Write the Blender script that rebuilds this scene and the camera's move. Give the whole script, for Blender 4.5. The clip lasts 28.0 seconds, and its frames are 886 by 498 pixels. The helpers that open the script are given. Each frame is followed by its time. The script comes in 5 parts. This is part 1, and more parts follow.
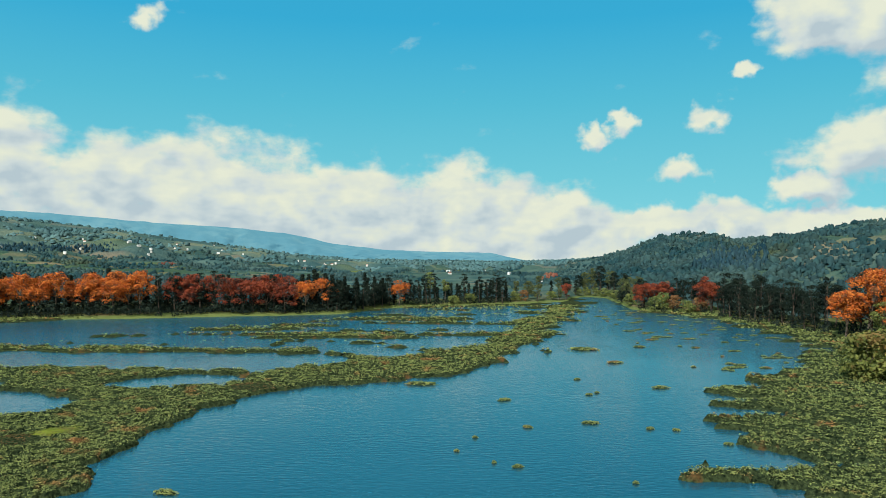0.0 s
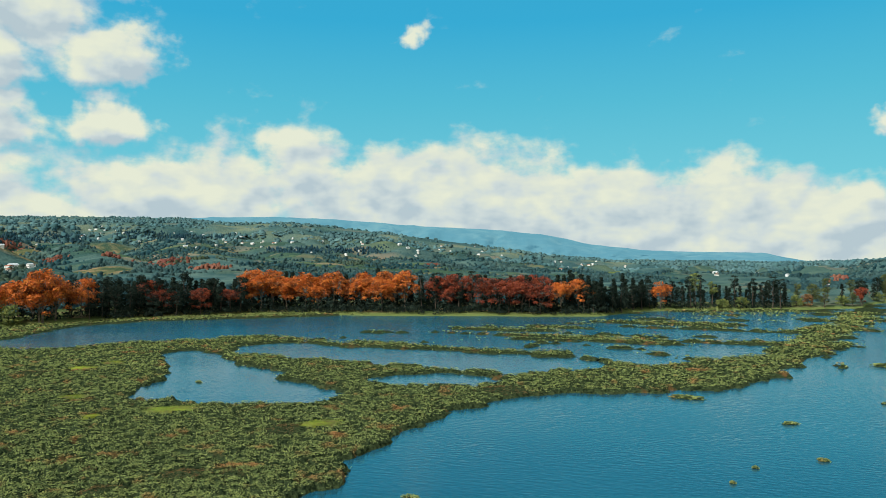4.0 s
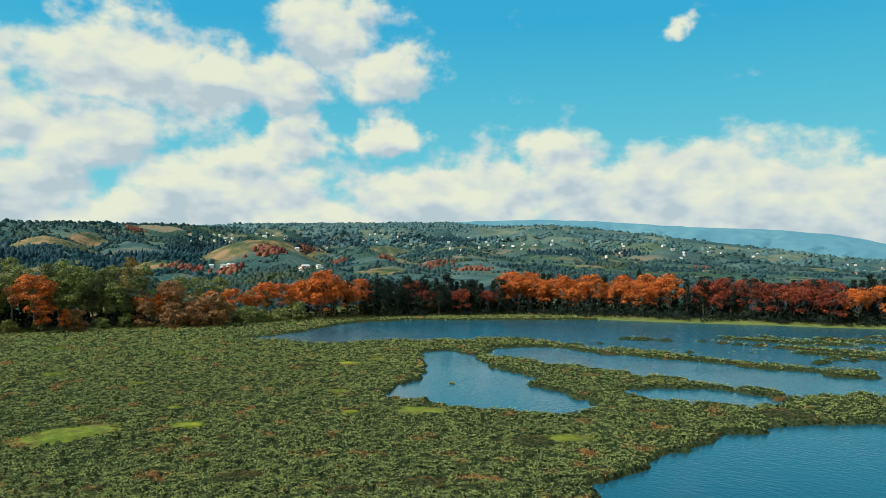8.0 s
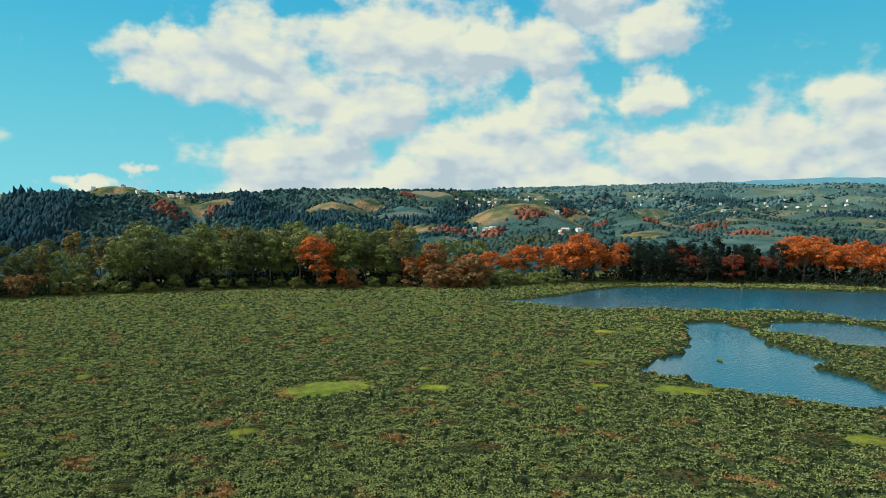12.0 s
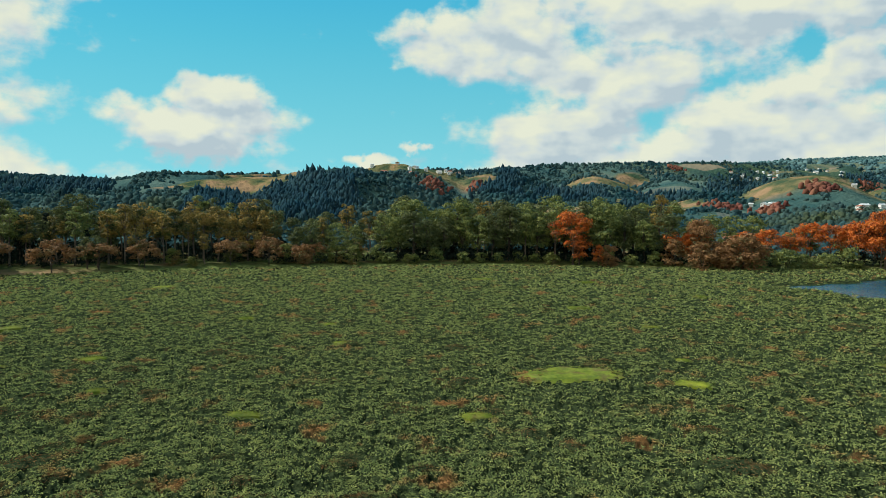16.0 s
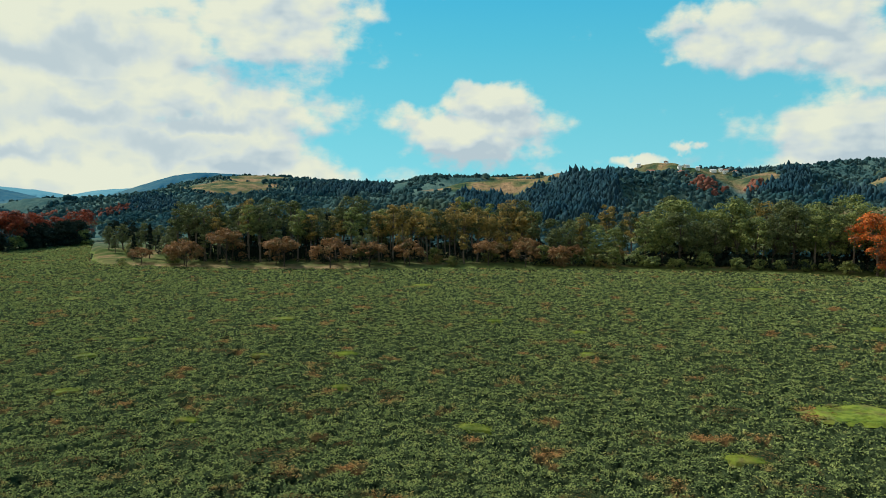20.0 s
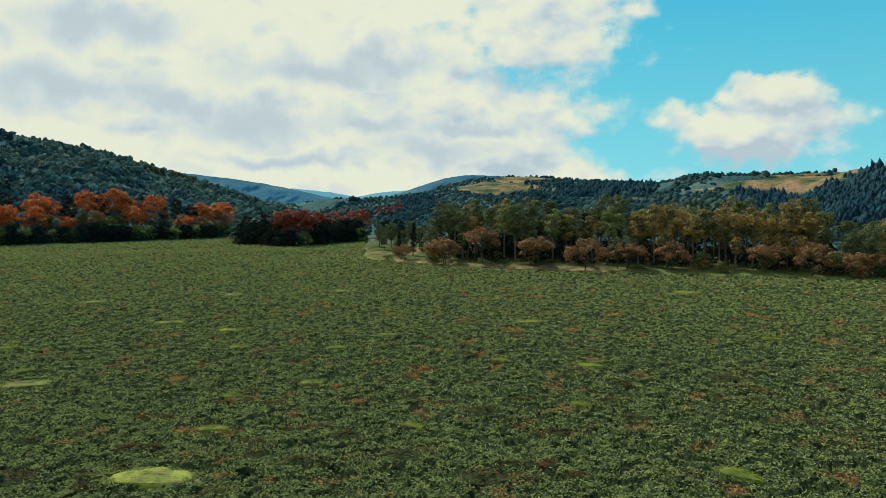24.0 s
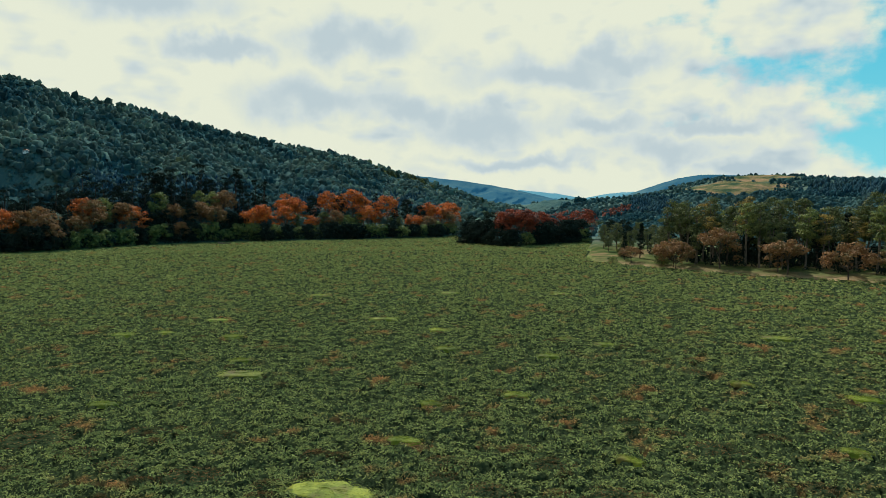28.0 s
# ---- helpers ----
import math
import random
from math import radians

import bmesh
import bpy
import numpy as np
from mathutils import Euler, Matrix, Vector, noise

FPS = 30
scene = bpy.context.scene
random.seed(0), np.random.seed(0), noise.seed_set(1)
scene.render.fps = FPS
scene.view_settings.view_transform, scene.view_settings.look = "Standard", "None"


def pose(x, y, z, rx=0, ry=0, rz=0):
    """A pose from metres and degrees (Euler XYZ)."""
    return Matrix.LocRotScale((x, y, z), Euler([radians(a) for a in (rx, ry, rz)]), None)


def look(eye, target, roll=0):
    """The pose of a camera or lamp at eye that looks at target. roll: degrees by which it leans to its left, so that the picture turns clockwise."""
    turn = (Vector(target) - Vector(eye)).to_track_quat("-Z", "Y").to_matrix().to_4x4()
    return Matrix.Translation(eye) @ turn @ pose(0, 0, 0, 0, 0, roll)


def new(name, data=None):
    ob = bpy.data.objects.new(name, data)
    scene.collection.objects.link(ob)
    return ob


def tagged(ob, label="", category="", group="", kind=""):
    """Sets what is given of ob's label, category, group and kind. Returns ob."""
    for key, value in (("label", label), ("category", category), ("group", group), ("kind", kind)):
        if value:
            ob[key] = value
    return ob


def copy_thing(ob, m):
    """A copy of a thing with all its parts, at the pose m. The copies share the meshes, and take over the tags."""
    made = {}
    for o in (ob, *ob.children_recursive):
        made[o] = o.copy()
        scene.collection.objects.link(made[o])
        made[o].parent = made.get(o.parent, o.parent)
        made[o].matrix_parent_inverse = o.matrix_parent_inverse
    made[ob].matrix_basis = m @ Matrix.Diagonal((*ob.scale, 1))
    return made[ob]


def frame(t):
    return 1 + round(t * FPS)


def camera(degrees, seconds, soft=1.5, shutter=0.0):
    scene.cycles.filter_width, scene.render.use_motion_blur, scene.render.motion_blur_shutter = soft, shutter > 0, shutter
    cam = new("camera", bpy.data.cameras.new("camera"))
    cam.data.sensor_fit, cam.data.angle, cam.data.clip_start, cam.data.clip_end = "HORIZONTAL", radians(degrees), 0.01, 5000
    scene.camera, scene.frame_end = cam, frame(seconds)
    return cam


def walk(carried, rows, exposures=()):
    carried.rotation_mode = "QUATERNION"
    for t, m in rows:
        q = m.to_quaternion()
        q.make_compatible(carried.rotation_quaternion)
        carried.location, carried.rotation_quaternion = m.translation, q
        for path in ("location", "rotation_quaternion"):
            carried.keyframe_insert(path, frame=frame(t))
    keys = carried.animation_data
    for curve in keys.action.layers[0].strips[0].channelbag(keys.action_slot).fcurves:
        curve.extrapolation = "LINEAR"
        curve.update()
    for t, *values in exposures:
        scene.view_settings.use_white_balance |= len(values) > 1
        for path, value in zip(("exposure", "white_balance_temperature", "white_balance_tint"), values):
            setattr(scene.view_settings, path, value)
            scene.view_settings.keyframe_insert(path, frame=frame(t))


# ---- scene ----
cam = camera(62.6, 28.0, soft=0.8)

# Seconds, eye in metres, heading to the left of +y, upward tilt and roll in degrees.
ROWS = [
    (0, 0.00, 0.00, 28.00, 0.00, 0.75, 0.08),
    (0.5, 0.02, 1.07, 27.96, 2.10, 0.76, 0.07),
    (1, 0.01, 2.16, 27.93, 4.68, 0.75, 0.09),
    (1.5, -0.03, 3.25, 27.89, 7.26, 0.76, 0.08),
    (2, -0.09, 4.36, 27.86, 9.80, 0.77, 0.04),
    (2.5, -0.20, 5.46, 27.83, 12.36, 0.78, 0.00),
    (3, -0.33, 6.57, 27.81, 14.90, 0.79, -0.03),
    (3.5, -0.50, 7.68, 27.78, 17.44, 0.80, -0.04),
    (5.5, -1.53, 12.11, 27.69, 27.63, 0.84, -0.01),
    (6, -1.88, 13.20, 27.67, 30.14, 0.85, 0.02),
    (6.5, -2.27, 14.28, 27.65, 32.68, 0.90, 0.04),
    (7, -2.70, 15.35, 27.64, 35.20, 0.95, 0.05),
    (7.5, -3.17, 16.41, 27.62, 37.77, 0.97, 0.07),
    (8, -3.68, 17.45, 27.60, 40.27, 0.99, 0.07),
    (8.5, -4.22, 18.47, 27.58, 42.82, 0.88, 0.00),
    (9, -4.81, 19.48, 27.56, 45.36, 0.49, -0.00),
    (9.5, -5.43, 20.47, 27.54, 47.92, 0.08, -0.01),
    (10, -6.10, 21.43, 27.52, 50.49, -0.35, -0.01),
    (10.5, -6.80, 22.37, 27.49, 53.07, -0.76, -0.01),
    (11, -7.54, 23.28, 27.47, 55.63, -1.17, -0.03),
    (11.5, -8.32, 24.17, 27.44, 58.17, -1.58, -0.03),
    (12, -9.13, 25.03, 27.42, 60.69, -1.90, -0.01),
    (12.5, -9.99, 25.85, 27.39, 63.23, -2.18, -0.02),
    (14.5, -13.75, 28.80, 27.25, 73.41, -3.40, 0.09),
    (15, -14.77, 29.44, 27.21, 76.00, -3.70, 0.08),
    (15.5, -15.83, 30.03, 27.16, 78.55, -3.88, 0.07),
    (16, -16.91, 30.59, 27.12, 81.12, -3.86, 0.10),
    (16.5, -18.02, 31.09, 27.06, 83.69, -3.83, 0.07),
    (17, -19.16, 31.55, 27.01, 86.27, -3.82, 0.07),
    (17.5, -20.33, 31.96, 26.95, 88.84, -3.80, 0.03),
    (18, -21.52, 32.32, 26.89, 91.43, -3.76, 0.07),
    (18.5, -22.73, 32.62, 26.83, 94.03, -3.75, 0.01),
    (19, -23.96, 32.87, 26.76, 96.62, -3.77, -0.06),
    (19.5, -25.21, 33.06, 26.68, 99.18, -3.75, -0.10),
    (20, -26.47, 33.19, 26.61, 101.76, -3.71, -0.08),
    (20.5, -27.75, 33.26, 26.52, 104.34, -3.68, -0.13),
    (21, -29.04, 33.27, 26.43, 106.89, -3.68, -0.14),
    (21.5, -30.35, 33.22, 26.34, 109.41, -3.67, -0.09),
    (23.5, -35.60, 32.31, 25.92, 119.65, -3.60, -0.04),
    (24, -36.91, 31.91, 25.80, 122.20, -3.58, -0.07),
    (24.5, -38.22, 31.43, 25.67, 124.78, -3.57, -0.09),
    (25, -39.52, 30.87, 25.54, 127.33, -3.53, -0.12),
    (25.5, -40.80, 30.23, 25.40, 129.86, -3.50, -0.06),
    (26, -42.07, 29.51, 25.26, 132.40, -3.48, -0.05),
    (26.5, -43.33, 28.71, 25.11, 134.88, -3.46, -0.05),
    (27, -44.56, 27.83, 24.95, 136.64, -3.44, -0.05),
    (27.5, -45.76, 26.86, 24.79, 138.25, -3.44, -0.04),
    (28, -46.94, 25.80, 24.62, 139.84, -3.44, -0.02),
]
walk(cam, [(t, pose(x, y, z, 0, 0, yaw) @ pose(0, 0, 0, 90 + tilt, 0, 0) @ pose(0, 0, 0, 0, 0, roll)) for t, x, y, z, yaw, tilt, roll in ROWS],
     [(0, 0.0, 6150, 8), (28, 0.0, 6150, 8)])

# ---- sky and sun ----
SUN_AZ, SUN_EL = 150.0, 44.0   # degrees to the left of +y, and above the horizon


def polar(az, r, z=0.0):
    """A place at az degrees to the left of +y and r metres from the lake's middle."""
    return Vector((LAKE[0] - r * math.sin(radians(az)), LAKE[1] + r * math.cos(radians(az)), z))


LAKE = (-20.0, 20.0)

sun = new("sun", bpy.data.lights.new("sun", "SUN"))
sun.data.energy, sun.data.angle, sun.data.color = 5.6, radians(0.6), (1.0, 0.95, 0.86)
sun.matrix_world = look((0, 0, 300), (300 * math.sin(radians(SUN_AZ)) * math.cos(radians(SUN_EL)),
                                      -300 * math.cos(radians(SUN_AZ)) * math.cos(radians(SUN_EL)), 300 - 300 * math.sin(radians(SUN_EL))))

# Clouds: heading and height of the middle, half width and half height, in degrees, and how much thinner than a full one.
CLOUDS_EAST = [
    (22.3, 17.0, 1.9, 1.4, 0.55), (-12.0, 9.3, 1.8, 1.1, 0.25), (-13.8, 10.4, 1.2, 1.3, 0.1), (-19.5, 10.3, 2.2, 1.4, 0.25), (-18.4, 6.6, 2.4, 1.2, 0.3),
    (-22.6, 13.6, 1.5, 0.8, 0.2), (-27.6, 17.0, 4.0, 3.0), (-32.0, 16.0, 4.5, 4.0), (-30.5, 7.6, 4.6, 2.6), (-26.6, 4.8, 2.9, 1.3),
    (-16.8, 3.0, 3.4, 1.2), (-21.0, 3.4, 2.6, 1.5), (-27.5, 2.7, 5.5, 1.1), (-8.5, 2.6, 6.5, 3.0), (-2.5, 3.6, 6.0, 4.0), (1.2, 3.8, 4.5, 3.6),
]
CLOUDS_NORTH = [
    (5.0, 4.0, 6.5, 4.0), (11.5, 4.4, 6.0, 3.9), (18.0, 5.2, 7.0, 4.8), (25.0, 5.2, 6.0, 4.2), (31.0, 6.6, 4.5, 4.4),
    (37.0, 5.0, 6.0, 4.2), (44.5, 9.6, 3.2, 1.9), (44.0, 4.5, 6.0, 3.0), (51.5, 9.2, 3.6, 2.4), (48.8, 17.0, 5.0, 3.5), (44.4, 14.6, 4.4, 2.2), (53.0, 13.6, 4.0, 2.8),
    (57.0, 13.3, 5.5, 3.0), (64.0, 14.2, 7.5, 3.6), (67.5, 9.0, 8.0, 3.4), (57.0, 5.6, 9.0, 3.6),
]
CLOUDS_WEST = [
    (72.0, 5.0, 7.5, 3.2), (64.5, 3.2, 6.0, 3.0), (52.0, 3.0, 8.0, 2.6), (75.0, 12.6, 6.5, 3.6), (80.5, 12.0, 4.5, 2.4), (83.0, 4.3, 1.2, 0.7, 0.3), (87.0, 3.0, 2.4, 0.7, 0.2), (99.3, 5.4, 7.0, 2.2), (97.8, 7.6, 4.2, 1.9),
    (117.5, 5.0, 7.5, 4.6), (114.5, 13.5, 8.0, 5.0), (102.5, 16.4, 3.0, 1.2), (127.0, 9.0, 13.0, 10.0),
]

# Grey bases under the closed deck, in the same measures.
GREY_BASES = [
    (146.7, 12.6, 4.6, 1.5), (149.5, 8.3, 5.5, 1.7), (143.0, 7.4, 4.0, 1.5), (131.5, 10.2, 7.0, 1.5), (137.5, 6.3, 5.5, 1.5), (126.0, 11.0, 4.0, 1.2),
    (123.0, 4.4, 5.0, 1.2), (128.0, 6.2, 4.5, 1.1), (116.7, 8.9, 4.0, 1.2), (156.4, 11.6, 4.5, 0.9), (119.5, 6.3, 3.5, 0.8), (162.0, 14.5, 6.0, 1.6), (134.0, 3.4, 6.0, 0.7),
]


def nodes_of(tree):
    """Two short helpers for one node tree: add a node with its settings and inputs, and a maths node."""
    def put(kind, inputs=(), **settings):
        n = tree.nodes.new(kind)
        for key, value in settings.items():
            setattr(n, key, value)
        for key, value in dict(inputs).items():
            if isinstance(value, bpy.types.NodeSocket):
                tree.links.new(value, n.inputs[key])
            else:
                n.inputs[key].default_value = value
        return n

    def calc(op, a, b=0.0, c=0.0):
        return put("ShaderNodeMath", {0: a, 1: b, 2: c}, operation=op).outputs[0]
    return put, calc


def ramp(put, factor, stops):
    n = put("ShaderNodeValToRGB", {"Fac": factor})
    els = n.color_ramp.elements
    while len(els) < len(stops):
        els.new(0.5)
    for e, (place, colour) in zip(els, stops):
        e.position, e.color = place, (*colour, 1)
    return n.outputs["Color"]


def cloud_group(detail):
    """How thick the cloud is at a heading and height in degrees: 0 on the outline, growing inwards."""
    g = bpy.data.node_groups.new("cloud_cover", "ShaderNodeTree")
    g.interface.new_socket("Place", in_out="INPUT", socket_type="NodeSocketVector")
    g.interface.new_socket("Cover", in_out="OUTPUT", socket_type="NodeSocketFloat")
    put, calc = nodes_of(g)
    place = put("NodeGroupInput").outputs[0]
    coarse = put("ShaderNodeTexNoise", {"Vector": place, "Scale": 0.22, "Detail": 2.0}, noise_dimensions="2D")
    shift = put("ShaderNodeVectorMath", {0: coarse.outputs["Color"], 1: (0.5, 0.5, 0.5)}, operation="SUBTRACT").outputs[0]
    bent = put("ShaderNodeVectorMath", {0: shift, 1: (2.4, 1.6, 0), 2: place}, operation="MULTIPLY_ADD").outputs[0]
    curls = put("ShaderNodeTexNoise", {"Vector": place, "Scale": 0.75, "Detail": 3.0}, noise_dimensions="2D")
    shift = put("ShaderNodeVectorMath", {0: curls.outputs["Color"], 1: (0.5, 0.5, 0.5)}, operation="SUBTRACT").outputs[0]
    bent = put("ShaderNodeVectorMath", {0: shift, 1: (2.0, 1.5, 0), 2: bent}, operation="MULTIPLY_ADD").outputs[0]
    least = None
    for az, el, w, h, *thin in CLOUDS_EAST + CLOUDS_NORTH + CLOUDS_WEST:
        off = put("ShaderNodeVectorMath", {0: bent, 1: (1 / w, 1 / h, 0), 2: (-az / w, -el / h, 0)}, operation="MULTIPLY_ADD").outputs[0]
        size = put("ShaderNodeVectorMath", {0: off}, operation="LENGTH").outputs["Value"]
        size = calc("ADD", size, thin[0]) if thin else size
        least = size if least is None else calc("SMOOTH_MIN", least, size, 0.12)
    parts = put("ShaderNodeSeparateXYZ", {0: place})
    # The closed deck of cloud to the south-west, and broken cloud out of view.
    deck = put("ShaderNodeMapRange", {0: parts.outputs[0], 1: 117.0, 2: 131.0, 3: 1.4, 4: 0.15}, interpolation_type="SMOOTHSTEP").outputs[0]
    gone = put("ShaderNodeMapRange", {0: parts.outputs[0], 1: -60.0, 2: -34.0, 3: 0.45, 4: 1.6}).outputs[0]
    least = calc("MINIMUM", calc("MINIMUM", least, deck), gone)
    flat = put("ShaderNodeVectorMath", {0: place, 1: (0.8, 1.35, 0)}, operation="MULTIPLY").outputs[0]
    fine = put("ShaderNodeTexNoise", {"Vector": flat, "Scale": 0.26, "Detail": detail, "Roughness": 0.54}, noise_dimensions="2D").outputs[0]
    out = calc("ADD", calc("SUBTRACT", 1.0, least), calc("MULTIPLY", calc("SUBTRACT", fine, 0.43), 1.5))
    g.links.new(out, put("NodeGroupOutput").inputs[0])
    return g


world = bpy.data.worlds.new("world")
scene.world = world
world.use_nodes = True
wt = world.node_tree
wt.nodes.clear()
put, calc = nodes_of(wt)
way = put("ShaderNodeTexCoord").outputs["Generated"]
raised = put("ShaderNodeVectorMath", {0: way, 1: (0, 0, 0.30)}, operation="ADD").outputs[0]
sky = put("ShaderNodeTexSky", {"Vector": put("ShaderNodeVectorMath", {0: raised}, operation="NORMALIZE").outputs[0]}, sky_type="NISHITA", sun_disc=False, sun_elevation=radians(SUN_EL), sun_rotation=radians(-SUN_AZ), air_density=1.0, dust_density=0.6, ozone_density=2.0)
turned = put("ShaderNodeVectorRotate", {"Vector": way, "Angle": radians(-70)}, rotation_type="Z_AXIS").outputs[0]
xyz = put("ShaderNodeSeparateXYZ", {0: turned})
az = calc("MULTIPLY_ADD", calc("ARCTAN2", calc("MULTIPLY", xyz.outputs[0], -1.0), xyz.outputs[1]), 57.2958, 70.0)
el = calc("MULTIPLY", calc("ARCSINE", xyz.outputs[2]), 57.2958)
here = put("ShaderNodeCombineXYZ", {0: az, 1: el}).outputs[0]
lit_side = put("ShaderNodeVectorMath", {0: here, 1: (0.35, 1.1, 0)}, operation="ADD").outputs[0]
group, soft_group = cloud_group(6.0), cloud_group(2.2)
cover = put("ShaderNodeGroup", {"Place": here}, node_tree=group).outputs[0]
body = put("ShaderNodeGroup", {"Place": here}, node_tree=soft_group).outputs[0]
above = put("ShaderNodeGroup", {"Place": lit_side}, node_tree=soft_group).outputs[0]
cover = calc("ADD", cover, put("ShaderNodeMapRange", {0: el, 1: 0.8, 2: 4.2, 3: 0.55, 4: 0.0}).outputs[0])
veil = put("ShaderNodeMapRange", {0: cover, 1: -0.05, 2: 0.50, 3: 0.0, 4: 1.0}, interpolation_type="SMOOTHSTEP").outputs[0]
veil = calc("MULTIPLY", veil, put("ShaderNodeMapRange", {0: el, 1: -3.0, 2: 0.0}).outputs[0])
# Thick cloud above darkens the base; the side to the sun, and cloud near the sun, stay bright.
to_sun = put("ShaderNodeVectorMath", {0: way, 1: (-math.sin(radians(SUN_AZ)) * math.cos(radians(SUN_EL)), math.cos(radians(SUN_AZ)) * math.cos(radians(SUN_EL)), math.sin(radians(SUN_EL)))}, operation="DOT_PRODUCT").outputs["Value"]
shade = put("ShaderNodeMapRange", {0: calc("SUBTRACT", above, calc("ADD", calc("MULTIPLY", body, 0.55), calc("MULTIPLY", cover, 0.22))), 1: -0.26, 2: 0.62, 3: 1.0, 4: 0.0}).outputs[0]
shade = calc("ADD", shade, put("ShaderNodeMapRange", {0: to_sun, 1: 0.55, 2: 0.95, 3: 0.0, 4: 0.55}).outputs[0])
heads = put("ShaderNodeTexNoise", {"Vector": put("ShaderNodeVectorMath", {0: here, 1: (0.75, 1.5, 0)}, operation="MULTIPLY").outputs[0], "Scale": 0.30, "Detail": 3.0, "Roughness": 0.55}, noise_dimensions="2D").outputs[0]
shade = calc("ADD", calc("SUBTRACT", shade, 0.10), calc("MULTIPLY", calc("SUBTRACT", heads, 0.48), 1.9))
# Long grey bases under the closed deck.
drift = put("ShaderNodeTexNoise", {"Vector": here, "Scale": 0.22, "Detail": 4.0, "Roughness": 0.52}, noise_dimensions="2D").outputs["Color"]
bent = put("ShaderNodeVectorMath", {0: put("ShaderNodeVectorMath", {0: drift, 1: (0.5, 0.5, 0.5)}, operation="SUBTRACT").outputs[0], 1: (9.0, 4.6, 0), 2: here}, operation="MULTIPLY_ADD").outputs[0]
near = None
for b_az, b_el, b_w, b_h in GREY_BASES:
    off = put("ShaderNodeVectorMath", {0: bent, 1: (1 / b_w, 1 / b_h, 0), 2: (-b_az / b_w, -b_el / b_h, 0)}, operation="MULTIPLY_ADD").outputs[0]
    size = put("ShaderNodeVectorMath", {0: off}, operation="LENGTH").outputs["Value"]
    near = size if near is None else calc("SMOOTH_MIN", near, size, 0.2)
grey = put("ShaderNodeMapRange", {0: near, 1: 0.25, 2: 1.6, 3: 1.0, 4: 0.0}, interpolation_type="SMOOTHSTEP").outputs[0]
lightest = put("ShaderNodeMapRange", {0: grey, 1: 0.0, 2: 1.0, 3: 1.0, 4: 0.12}).outputs[0]
shade = calc("ADD", shade, put("ShaderNodeMapRange", {0: az, 1: 116.0, 2: 130.0, 3: 0.0, 4: 0.32}).outputs[0])
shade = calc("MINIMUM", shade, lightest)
cloud_colour = ramp(put, shade, [(0.0, (0.49, 0.575, 0.60)), (0.4, (0.64, 0.695, 0.66)), (0.75, (0.75, 0.77, 0.635)), (1.0, (0.82, 0.82, 0.635))])
graded = put("ShaderNodeMix", {"Factor": 1.0, 6: sky.outputs[0], 7: (0.050, 0.190, 0.150, 1)}, data_type="RGBA", blend_type="MULTIPLY").outputs[2]
clear = ramp(put, put("ShaderNodeMapRange", {0: el, 1: 0.0, 2: 60.0}).outputs[0], [(0.0, (0.30, 0.70, 0.72)), (0.10, (0.20, 0.61, 0.68)), (0.20, (0.115, 0.52, 0.66)), (0.30, (0.052, 0.42, 0.66)), (1.0, (0.02, 0.20, 0.46))])
graded = put("ShaderNodeMix", {"Factor": 0.85, 6: graded, 7: clear}, data_type="RGBA").outputs[2]
mixed = put("ShaderNodeMix", {"Factor": veil, 6: graded, 7: cloud_colour}, data_type="RGBA").outputs[2]
back = put("ShaderNodeBackground", {"Color": mixed, "Strength": 1.0})
wt.links.new(back.outputs[0], put("ShaderNodeOutputWorld").inputs[0])

